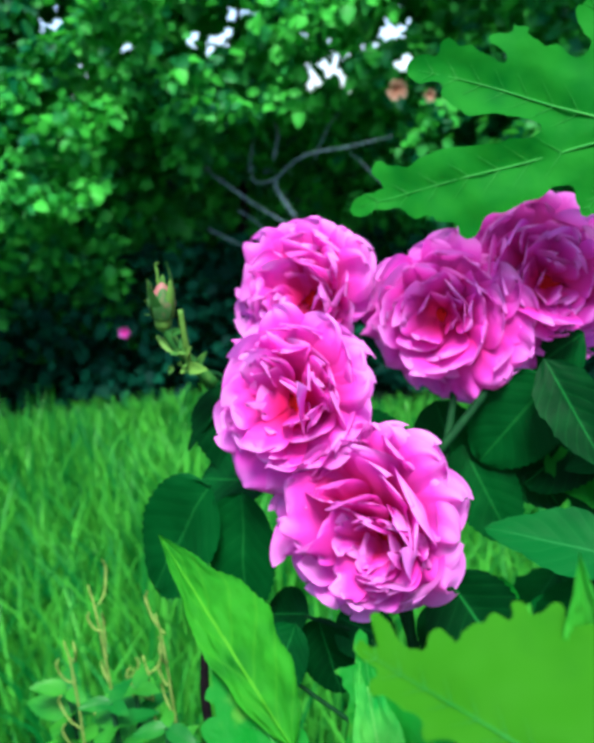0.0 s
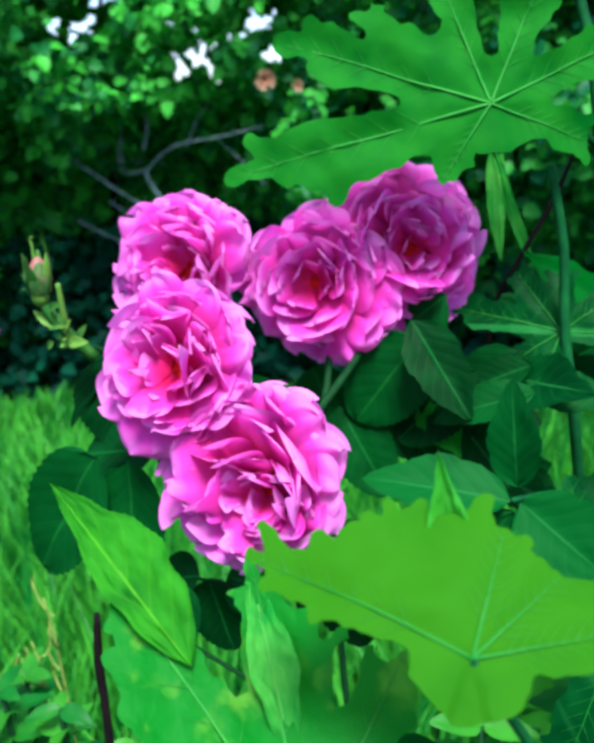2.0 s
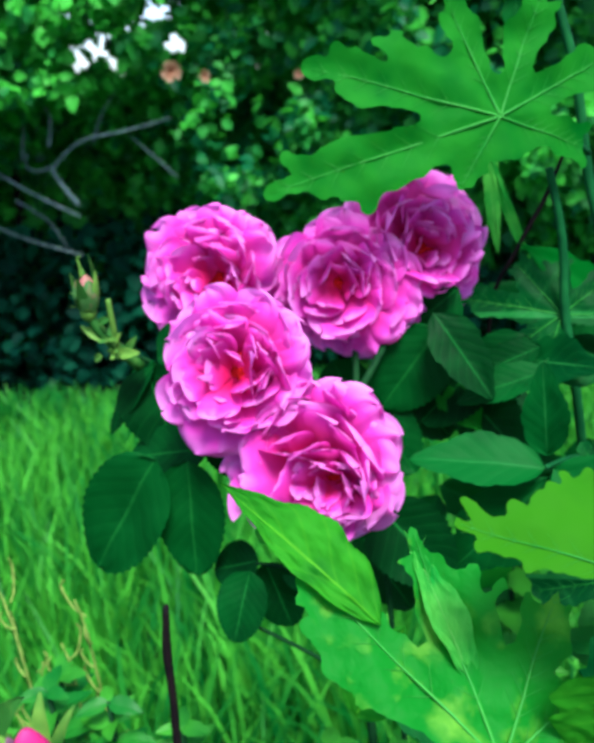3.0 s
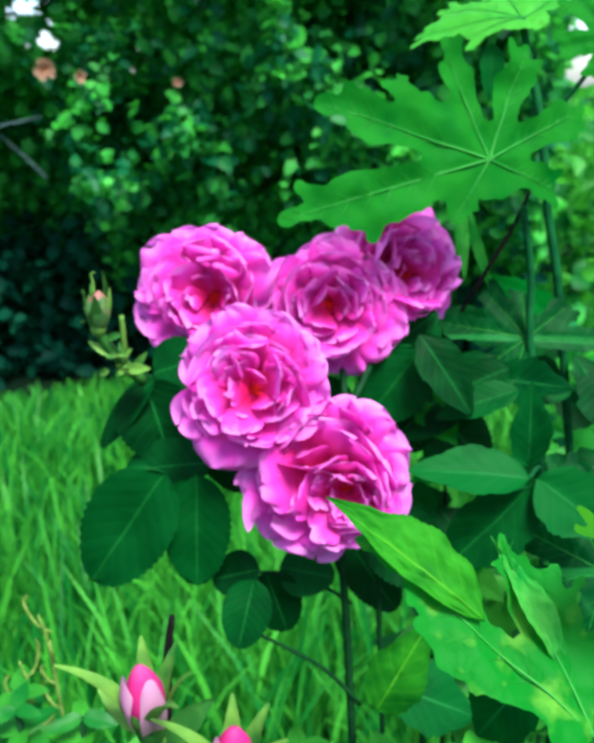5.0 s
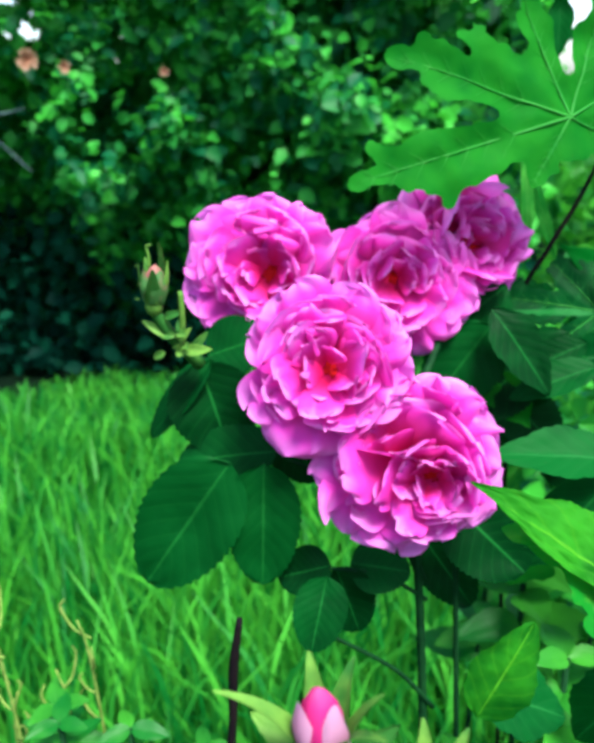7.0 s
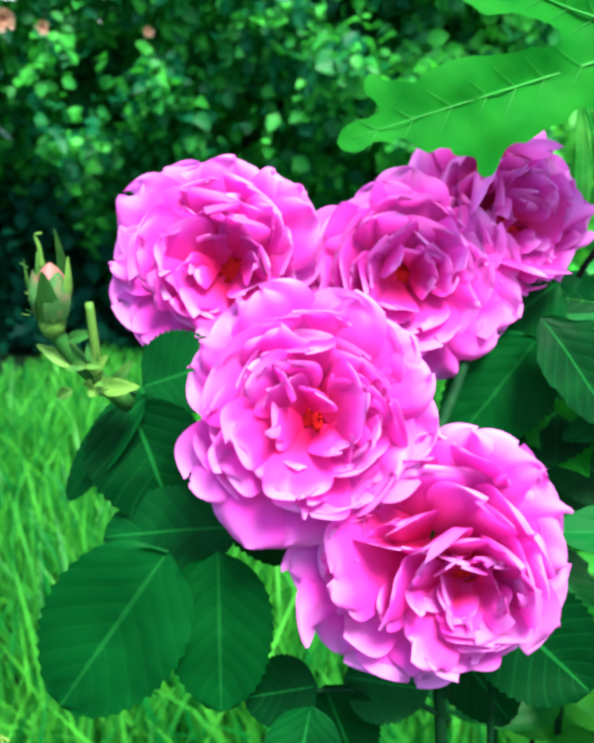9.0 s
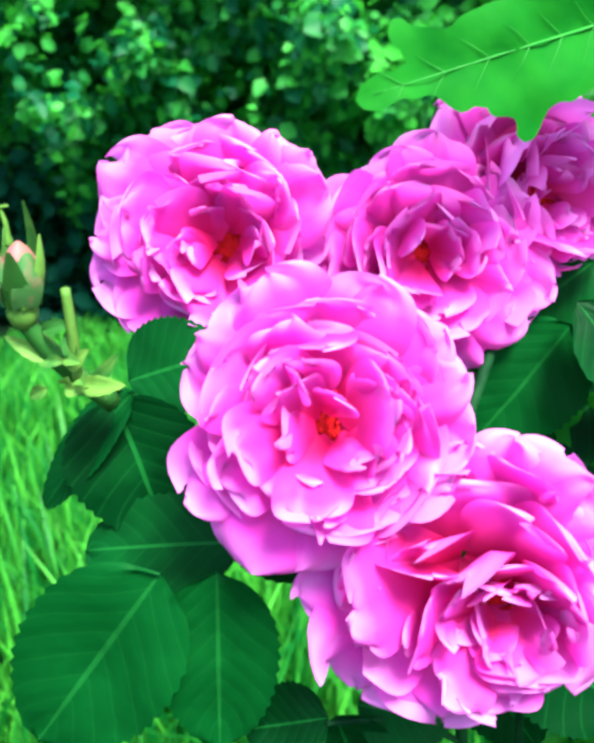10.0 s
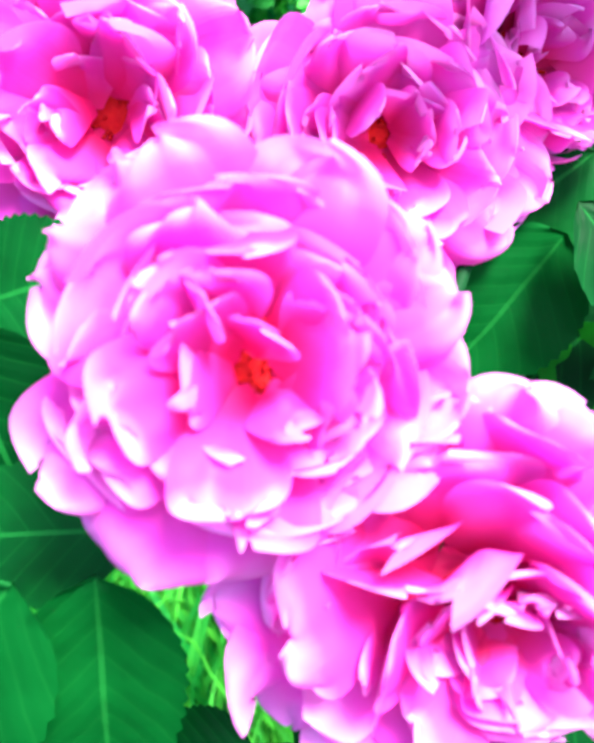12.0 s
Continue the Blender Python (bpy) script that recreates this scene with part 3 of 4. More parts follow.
def build_hedge():
    rng = random.Random(11)
    hedge = new("hedge")
    hedge.location = (-1.3, 2.6, GZ)
    bpy.context.view_layer.update()
    inv = hedge.matrix_world.inverted()
    tagged(hedge, "tall overgrown hedge of dark green broad leaves at the meadow's edge", "hedge")

    def local(vf):
        v, f = vf
        return [inv @ q for q in v], f

    def blocked(p, grow=1.0):
        d = p - GARDEN
        az, el = math.degrees(math.atan2(d.x, d.y)), math.degrees(math.asin(d.z / d.length))
        ragged = 0.72 + 0.75 * noise.noise(Vector((az * 1.1, el * 1.1, 4.0))) + 0.3
        return any((az - a) ** 2 + (el - e) ** 2 < (1.06 * r * grow * ragged) ** 2 for a, e, r in GAPS)

    def lump(u, z):
        return 0.26 * noise.noise(Vector((u * 9.0, z * 2.2, 3.0))) + 0.20 * noise.noise(Vector((u * 24.0, z * 5.5, 8.0)))

    def hollow(u, z):
        """How far the face draws back where the crown is open and dark inside."""
        a = max(0.0, 1 - abs((u - 0.475) / 0.125) ** 3) * max(0.0, 1 - abs((z - 0.50) / 0.46) ** 3)
        return 0.62 * a ** 0.5

    def shell(rng):
        u, z = rng.random(), rng.uniform(GZ + 0.02, 1.75)
        f, out = hedge_front(u)
        hole = noise.noise(Vector((u * 14.0, z * 3.6, 20.0)))
        if hole > 0.17 and rng.random() < 0.85:
            return None
        low = max(0.0, 0.72 - z) * 1.05
        if u > 0.06 and rng.random() < min(0.97, low * 1.7):
            return None
        p = f - out * (lump(u, z) * 1.5 * min(1.0, max(0.1, z / 0.6)) + low + hollow(u, z) + rng.random() ** 2 * 0.30 + 0.05)
        p.z = z
        if blocked(p) or (hollow(u, z) > 0.2 and rng.random() < 0.4):
            return None
        return p, out

    def deep(rng):
        u, z = rng.random(), rng.uniform(GZ + 0.02, 1.85)
        f, out = hedge_front(u)
        p = f - out * (rng.uniform(0.40, 1.15) + hollow(u, z) * 0.8 + max(0.0, 0.45 - z) * 0.9)
        p.z = z
        if blocked(p, 1.15):
            return None
        return p, out

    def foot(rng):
        """Leaves under the hedge's overhang; their dark colour carries the shade there."""
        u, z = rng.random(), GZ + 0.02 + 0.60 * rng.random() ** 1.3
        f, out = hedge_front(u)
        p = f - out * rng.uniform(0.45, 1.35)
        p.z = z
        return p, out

    part("low_foliage", *local(leaf_cloud(rng, 14000, foot, 0.04, 0.09, 0.3)), FOOT_LEAF_SHADED, hedge, "dark ivy at the hedge's foot")["kind"] = "stuff"
    part("foliage", *local(leaf_cloud(rng, 58000, shell, 0.025, 0.066, 0.6)), HEDGE_LEAF, hedge, "sunlit outer leaves")["kind"] = "stuff"
    part("inner_foliage", *local(leaf_cloud(rng, 40000, deep, 0.06, 0.12, 0.3)), HEDGE_LEAF, hedge, "leaves deep in the hedge")["kind"] = "stuff"
    # bare grey branches in the open, dark part
    for pts, r in (([(-2.40, 1.92, 0.86), (-2.27, 1.94, 0.797), (-1.99, 1.95, 0.65), (-1.80, 1.97, 0.56)], 0.015),
                   ([(-1.80, 1.97, 0.60), (-1.863, 1.95, 0.70), (-1.85, 1.95, 0.745), (-1.72, 1.95, 0.814), (-1.56, 1.99, 0.835), (-1.48, 2.12, 0.86)], 0.013),
                   ([(-1.86, 1.95, 0.74), (-1.92, 1.95, 0.725), (-1.985, 1.95, 0.735), (-1.975, 1.95, 0.79)], 0.010),
                   ([(-2.19, 1.94, 0.765), (-2.20, 1.92, 0.80), (-2.165, 1.92, 0.84)], 0.009),
                   ([(-1.90, 1.98, 0.80), (-1.87, 1.98, 0.90), (-1.91, 1.98, 0.98), (-1.88, 2.05, 1.15)], 0.011),
                   ([(-1.50, 2.15, 0.66), (-1.55, 2.10, 0.74), (-1.62, 2.06, 0.82)], 0.007),
                   ([(-2.10, 1.98, 0.62), (-1.98, 1.99, 0.55), (-1.93, 2.02, 0.44)], 0.007), ([(-1.72, 2.0, 0.80), (-1.69, 2.04, 0.90), (-1.62, 2.1, 1.0)], 0.006),
                   ([(-2.05, 2.0, 0.76), (-2.02, 2.02, 0.95), (-2.06, 2.1, 1.2)], 0.010),
                   ([(-2.25, 1.95, 0.55), (-2.05, 1.96, 0.48), (-1.85, 2.0, 0.42)], 0.009)):
        r *= 0.62
        v, f = tube(pts, [r * (1 - 0.7 * i / (len(pts) - 1)) for i in range(len(pts))], 7)
        part("branch", *local((v, f)), GREY_WOOD, hedge, "bare grey branch")
    for u, h in ((0.05, 1.5), (0.2, 1.6), (0.36, 1.7), (0.52, 1.6), (0.68, 1.7), (0.85, 1.6)):
        f, out = hedge_front(u)
        b = f - out * 1.0
        pts = [(b.x + rng.uniform(-0.06, 0.06) * i, b.y + rng.uniform(-0.06, 0.06) * i, GZ - 0.03 + h * i / 4) for i in range(5)]
        part("trunk", *local(tube(pts, [0.030, 0.026, 0.022, 0.016, 0.010], 8)), DARK_WOOD, hedge)
    return hedge


build_hedge()


def small_blossom(pos, radius, material, label, seed):
    """A loose blossom of a dozen petals, far off in the hedge."""
    rng = random.Random(seed)
    x, y, z = axes(Vector((0.5, -0.8, -0.1)))
    o = Vector(pos)
    thing = part("centre", *calyx(o - z * radius * 0.5, z, radius), SEPAL)
    thing.name = "blossom"
    tagged(thing, label, "flower", "blossoms in the hedge")
    for n in range(11):
        reach = 1.0 if n < 6 else 0.55
        v, f, u = petal((o, x, y, z), (0.05 * radius, -0.4 * radius), (0.6 * radius * reach, -0.2 * radius), (radius * reach, rng.uniform(-0.2, 0.15) * radius),
                        n * 2.4 + seed, radius * 0.42 * reach, 0.2, 0.3 * radius, seed + n, nu=6, nv=6)
        part("petal", v, f, material, thing, "", u)


small_blossom((-1.371, 2.0, 0.998), 0.032, BLOSSOM, "peach-orange blossom among the hedge leaves", 1)
small_blossom((-1.25, 2.0, 0.974), 0.018, BLOSSOM, "small pale peach blossom in the hedge", 2)
small_blossom((-0.98, 2.1, 0.955), 0.014, BLOSSOM, "small pale peach blossom in the hedge", 3)
small_blossom((-2.22, 1.48, 0.235), 0.020, PETAL, "single pink bloom low in the hedge", 4)


# ---- meadow grass ----
def build_grass():
    rng = random.Random(5)
    verts, faces = [], []
    count = 0
    while count < 54000:
        x, y = rng.uniform(-3.3, 2.2), rng.uniform(-0.5, 3.2)
        short = 1.0
        if x < 0.16:
            # keep clear of the space behind the hedge's face
            lim = np.interp(-x, [-0.16, 0.6, 1.5, 2.35, 3.0, 3.5], [1.95, 1.78, 1.42, 0.85, 0.22, -0.5])
            past = y - (lim + 0.16 * noise.noise(Vector((x * 3.0, 4.0, 1.0))) + rng.uniform(-0.12, 0.06))
            if past > 0.95:
                continue
            if past > 0:
                # low, thin growth in the shade under the hedge
                short = 0.62 - 0.42 * past
        dist = math.hypot(x - 0.1, y + 0.25)
        if dist < 0.42:
            continue
        count += 1
        h = short * rng.uniform(0.20, 0.40) * (0.75 + 0.35 * noise.noise(Vector((x * 2.0, y * 2.0, 5.0))) + 0.1)
        if dist < 0.9:
            h *= 0.8
        a = rng.uniform(0, 6.28)
        lean = Vector((math.cos(a), math.sin(a), 0)) * h * rng.uniform(0.05, 0.45)
        w = rng.uniform(0.003, 0.0062)
        b = rng.uniform(0, 6.28)
        sd = Vector((math.cos(b), math.sin(b), 0)) * w
        p = Vector((x, y, GZ - 0.01))
        n = len(verts)
        for s, k in ((0.0, 1.0), (0.4, 1.0), (0.75, 0.7)):
            c = p + Vector((0, 0, h * s * (1 - 0.08 * s))) + lean * s * s
            verts += [c - sd * k, c + sd * k]
        verts.append(p + Vector((0, 0, h * 0.95)) + lean * 1.15)
        faces += [(n, n + 1, n + 3, n + 2), (n + 2, n + 3, n + 5, n + 4), (n + 4, n + 5, n + 6)]
    g = part("meadow_grass", verts, faces, GRASS)
    tagged(g, "tall bright green meadow grass growing on the soil", "grass", kind="stuff")


build_grass()

# ---- rose bush ----
rose_bush = new("rose_bush")
tagged(rose_bush, "rose bush with five double pink blooms and dark leaves", "rose bush")
rose_bush.location = (0, 0, 0)

OUT_A = [(-158, 1.12), (-135, 1.11), (-114, 1.05), (-89, 0.90), (-46, 0.88), (-6, 0.92), (19, 0.98), (37, 1.01), (57, 0.95), (78, 0.94), (101, 0.88), (126, 1.02), (144, 1.07), (160, 1.00), (180, 1.04)]
OUT_B = [(-149, 1.13), (-133, 1.09), (-114, 1.23), (-100, 1.12), (-61, 0.94), (-33, 1.00), (-11, 1.01), (15, 0.96), (33, 0.99), (50, 0.95), (66, 0.97), (111, 1.00), (125, 1.01), (148, 0.99), (163, 1.00)]
OUT_C = [(-164, 0.99), (-133, 0.92), (-105, 0.96), (-87, 1.02), (-64, 1.16), (-43, 1.14), (-22, 1.18), (2, 1.16), (24, 0.99), (51, 0.92), (83, 1.01), (104, 0.94), (138, 0.92), (157, 1.06), (175, 1.11)]
OUT_D = [(-169, 1.03), (-143, 1.06), (-125, 1.09), (-110, 1.04), (-95, 1.06), (-69, 0.98), (-53, 1.03), (-32, 1.10), (-7, 0.97), (15, 0.97), (38, 0.96), (49, 0.94), (70, 0.89), (88, 0.82), (121, 0.78), (150, 0.82), (168, 0.90)]
OUT_E = [(-160, 0.75), (-136, 0.82), (-112, 0.90), (-84, 1.02), (-53, 1.05), (-27, 0.95), (7, 0.98), (27, 0.94), (55, 1.07), (87, 1.04), (109, 1.11), (132, 1.08), (151, 0.80), (178, 0.72)]
rose_flower(rose_bush, (-0.0005, 0.0022, 0.8005), (0.16, -0.93, 0.33), 0.0326, OUT_B, 3, PETAL, "open pink double rose with a red heart", (0.02, -0.10),
            [(-0.24, 0.22, 122, 0.42), (0.40, 0.16, 120, 0.24), (0.0, 0.52, 8, 0.46)])
rose_flower(rose_bush, (0.0310, -0.0003, 0.7632), (0.14, -0.96, 0.18), 0.0370, OUT_D, 8, PETAL, "large full pink rose with folded inner petals", (0.26, -0.24),
            [(0.20, -0.06, 160, 0.40), (0.48, -0.05, 130, 0.50), (-0.22, 0.02, 170, 0.62)], True)
rose_flower(rose_bush, (-0.0432, 0.0582, 0.8238), (0.16, -0.95, 0.22), 0.0340, OUT_A, 14, PETAL, "round pink double rose behind the others", (0.10, -0.12),
            [(-0.28, 0.36, 150, 0.26), (0.12, 0.30, 176, 0.30)])
rose_flower(rose_bush, (0.0135, 0.0795, 0.8150), (0.24, -0.94, 0.22), 0.0339, OUT_C, 21, PETAL, "broad pink rose with an open quartered heart", (0.0, 0.0),
            [(-0.18, 0.16, 60, 0.36), (0.30, 0.0, 95, 0.40)])
rose_flower(rose_bush, (0.0472, 0.1065, 0.8262), (0.62, -0.74, 0.20), 0.0375, OUT_E, 27, PETAL, "pink rose turned sideways under a fig leaf", (0.1, 0.0), (), True)

TOWARD = (0.25, -0.88, 0.40)
LEAFLETS = [  # base, tip, width, way it faces
    ((-0.040, 0.000, 0.756), (-0.080, -0.010, 0.698), 0.039, (0.15, -0.9, 0.35)),
    ((-0.028, 0.006, 0.754), (-0.029, 0.000, 0.698), 0.029, (0.30, -0.9, 0.25)),
    ((-0.026, 0.020, 0.753), (-0.074, 0.020, 0.744), 0.026, (0.1, -0.7, 0.7)),
    ((-0.064, 0.032, 0.786), (-0.050, 0.026, 0.746), 0.036, (0.2, -0.95, 0.2)),
    ((-0.058, 0.032, 0.788), (-0.090, 0.026, 0.752), 0.016, (-0.3, -0.7, 0.5)),
    ((-0.064, 0.042, 0.786), (-0.036, 0.042, 0.797), 0.026, (0.1, -0.8, 0.5)),
    ((-0.002, 0.004, 0.706), (-0.006, -0.010, 0.677), 0.021, (0.2, -0.95, 0.2)),
    ((-0.001, 0.016, 0.703), (0.010, 0.014, 0.672), 0.023, (0.35, -0.9, 0.2)),
    ((-0.002, 0.012, 0.706), (-0.026, 0.010, 0.698), 0.020, (0.1, -0.7, 0.6)),
    ((0.004, 0.022, 0.702), (0.030, 0.024, 0.700), 0.022, (0.2, -0.7, 0.6)),
    ((0.046, 0.036, 0.728), (0.078, 0.032, 0.700), 0.034, (0.3, -0.9, 0.2)),
    ((0.062, 0.112, 0.806), (0.022, 0.104, 0.772), 0.032, (0.2, -0.8, 0.5)),
    ((0.030, 0.050, 0.705), (0.056, 0.044, 0.672), 0.024, (0.2, -0.9, 0.3)),
    ((0.026, 0.046, 0.712), (0.006, 0.046, 0.716), 0.020, (0.2, -0.6, 0.7)),
    ((-0.030, 0.034, 0.765), (-0.012, 0.030, 0.735), 0.026, (0.2, -0.9, 0.3)),
    ((-0.01, 0.05, 0.775), (0.03, 0.05, 0.745), 0.030, (0.2, -0.9, 0.3)),
    ((0.056, 0.098, 0.790), (0.030, 0.085, 0.752), 0.034, (0.3, -0.9, 0.2)),
    ((0.078, 0.105, 0.776), (0.046, 0.092, 0.745), 0.030, (0.2, -0.7, 0.6)),
    ((0.030, 0.100, 0.772), (0.060, 0.098, 0.735), 0.030, (0.3, -0.9, 0.2)),
    ((0.060, 0.120, 0.752), (0.092, 0.110, 0.724), 0.030, (0.2, -0.8, 0.5)),
    ((0.020, 0.090, 0.757), (0.046, 0.085, 0.720), 0.028, (0.4, -0.9, 0.1)),
    ((0.092, 0.120, 0.782), (0.064, 0.110, 0.745), 0.030, (0.1, -0.8, 0.5)),
    ((0.000, 0.100, 0.770), (0.020, 0.095, 0.730), 0.028, (0.3, -0.9, 0.2)),
]
for n, (b, t, w, nrm) in enumerate(LEAFLETS):
    v, f, u = leaflet(b, t, w, nrm, 0.08, 0.16, 15, n * 1.37, 0.0, 0.7, 1.0, 0.55)
    part("leaf", v, f, ROSE_LEAF, rose_bush, "", u)

CANES = [
    ([(0.060, 0.06, GZ - 0.02), (0.048, 0.05, 0.30), (0.038, 0.038, 0.55), (0.034, 0.034, 0.66), (0.031, 0.032, 0.715), (0.033, 0.024, 0.742)], 0.0026),
    ([(0.034, 0.034, 0.69), (0.012, 0.034, 0.745), (0.002, 0.026, 0.778)], 0.0022),
    ([(0.031, 0.032, 0.715), (0.024, 0.07, 0.76), (0.014, 0.098, 0.80)], 0.0022),
    ([(0.012, 0.034, 0.745), (-0.02, 0.066, 0.79), (-0.042, 0.076, 0.815)], 0.0020),
    ([(0.024, 0.06, 0.76), (0.036, 0.10, 0.795), (0.034, 0.124, 0.822)], 0.0020),
    ([(0.040, 0.036, 0.62), (0.024, 0.024, 0.648), (-0.004, 0.004, 0.678)], 0.0013),
    ([(0.030, 0.034, 0.716), (0.0, 0.03, 0.735), (-0.026, 0.016, 0.754)], 0.0011),
    ([(0.0, 0.034, 0.740), (-0.035, 0.036, 0.765), (-0.062, 0.034, 0.787), (-0.066, 0.016, 0.796)], 0.0014),
    ([(0.036, 0.034, 0.68), (0.018, 0.026, 0.695), (-0.002, 0.010, 0.706)], 0.0011),
    ([(0.055, 0.055, 0.40), (0.052, 0.04, 0.58), (0.048, 0.036, 0.70), (0.048, 0.036, 0.73)], 0.0016),
]
for pts, r in CANES:
    part("cane", *tube(pts, [r * (1 - 0.35 * i / (len(pts) - 1)) for i in range(len(pts))], 8), CANE, rose_bush)

# the small closed bud on its side shoot
part("bud_stalk", *tube([(-0.060, 0.024, 0.788), (-0.068, 0.014, 0.804), (-0.0728, 0.010, 0.816)], [0.0028, 0.0026, 0.0022], 7), SEPAL, rose_bush)
bud(rose_bush, (-0.0725, 0.010, 0.8145), (-0.0705, 0.010, 0.8335), 0.0108, [(10, 1.0, 0.22), (80, 1.25, 0.04), (150, 1.0, 0.40), (220, 0.95, 0.28), (300, 1.0, 0.45)], (SEPAL, BUD_GREEN, BUD_GREEN), 3,
    "closed green bud flushed with pink")
for b, t, w in (((-0.068, 0.012, 0.804), (-0.077, 0.008, 0.811), 0.004), ((-0.062, 0.012, 0.798), (-0.050, 0.010, 0.800), 0.005), ((-0.064, 0.012, 0.802), (-0.058, 0.010, 0.808), 0.0035),
                ((-0.060, 0.014, 0.796), (-0.052, 0.012, 0.806), 0.004)):
    v, f, u = leaflet(b, t, w, TOWARD, 0.2, 0.3, 5, b[0] * 90)
    part("bract", v, f, SEPAL, rose_bush, "small pale green bract", u)

hair = random.Random(9)
for n in range(16):
    a0, h = hair.uniform(0, 6.28), hair.uniform(0.0, 0.014)
    p = Vector((-0.074 + h * 0.08 + 0.0040 * math.cos(a0), 0.010 + 0.0040 * math.sin(a0), 0.819 + h))
    q = p + Vector((math.cos(a0) * 0.0022, math.sin(a0) * 0.0022, hair.uniform(0.0, 0.0022)))
    part("bristle", *tube([p, (p + q) / 2, q], [0.00022, 0.0002, 0.0001], 4), SEPAL, rose_bush)
part("hooked_tip", *tube([(-0.0730, 0.010, 0.832), (-0.0728, 0.010, 0.837), (-0.0735, 0.010, 0.8405), (-0.0715, 0.010, 0.8412)], [0.0008, 0.0006, 0.0005, 0.0003], 5), SEPAL, rose_bush)
part("bud_stalk", *tube([(-0.063, 0.014, 0.798), (-0.0610, 0.011, 0.812), (-0.0605, 0.010, 0.823)], [0.0014, 0.0013, 0.0011], 6), SEPAL, rose_bush)
for n in range(9):
    b0 = Vector((hair.uniform(-0.072, -0.060), 0.011, hair.uniform(0.797, 0.812)))
    t0 = b0 + Vector((hair.uniform(-0.008, 0.008), hair.uniform(-0.003, 0.002), hair.uniform(-0.003, 0.006)))
    v, f, u = leaflet(b0, t0, 0.0035, TOWARD, 0.3, 0.4, 5, n * 3.1)
    part("bract", v, f, SEPAL, rose_bush, "small pale green bract", u)

# ---- shoot with two pink buds ----
bud_shoot = new("rose_shoot")
tagged(bud_shoot, "young rose shoot with two half-open pink buds", "rose bush")
STRIPE = petal_material("bud_petal", (0.50, 0.01, 0.10), (0.55, 0.03, 0.20), (0.55, 0.16, 0.34), (0.6, 0.05, 0.2))
PALE_PETAL = petal_material("pale_bud_petal", (0.30, 0.24, 0.14), (0.48, 0.24, 0.36), (0.54, 0.32, 0.46), (0.5, 0.2, 0.33))
for base, top, sd in (((0.0395, -0.1700, 0.7830), (0.0388, -0.1716, 0.8027), 5), ((0.0571, -0.1700, 0.7732), (0.0592, -0.1716, 0.7920), 6)):
    bud(bud_shoot, base, top, 0.0090, [(205, 1.2, 0.75), (335, 1.2, 0.7), (75, 0.95, 0.50), (125, 0.95, 0.45), (268, 0.50, 0.02), (20, 0.95, 0.55)], (SEPAL, STRIPE, PALE_PETAL), sd, "half-open bud of pale and deep pink")
for pts, r in (([(0.07, -0.02, 0.50), (0.050, -0.10, 0.63), (0.0420, -0.1626, 0.7527), (0.0395, -0.1700, 0.7838)], 0.0019),
               ([(0.050, -0.10, 0.63), (0.0567, -0.1544, 0.7281), (0.0571, -0.1700, 0.7740)], 0.0017), ([(0.075, 0.03, GZ), (0.075, 0.01, 0.2), (0.07, -0.02, 0.50)], 0.003)):
    part("cane", *tube(pts, [r * (1 - 0.2 * i / (len(pts) - 1)) for i in range(len(pts))], 7), CANE, bud_shoot)
for b, t, w in (((0.0391, -0.1684, 0.7830), (0.0247, -0.1667, 0.7904), 0.006), ((0.0411, -0.1667, 0.7789), (0.0510, -0.1667, 0.7920), 0.006), ((0.0428, -0.1626, 0.7691), (0.0313, -0.1626, 0.7707), 0.010),
                ((0.0461, -0.1544, 0.7568), (0.0559, -0.1544, 0.7543), 0.010), ((0.0559, -0.1667, 0.7707), (0.0493, -0.1667, 0.7789), 0.006), ((0.0584, -0.1667, 0.7707), (0.0657, -0.1667, 0.7789), 0.006)):
    v, f, u = leaflet(b, t, w, (0.0913, -0.7120, 0.6543), 0.15, 0.2, 7, b[0] * 50)
    part("leaf", v, f, SEPAL, bud_shoot, "young pale green leaflet", u)

# ---- fig plant ----
fig = new("fig_plant")
tagged(fig, "young fig plant with large lobed bright green leaves", "fig plant")
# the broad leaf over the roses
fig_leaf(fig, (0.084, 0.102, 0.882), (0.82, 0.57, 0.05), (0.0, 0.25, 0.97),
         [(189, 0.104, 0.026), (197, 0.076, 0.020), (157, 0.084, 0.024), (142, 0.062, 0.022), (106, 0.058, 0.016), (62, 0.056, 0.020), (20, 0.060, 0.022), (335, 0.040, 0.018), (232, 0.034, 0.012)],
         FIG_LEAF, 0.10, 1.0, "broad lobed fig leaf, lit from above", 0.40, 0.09)
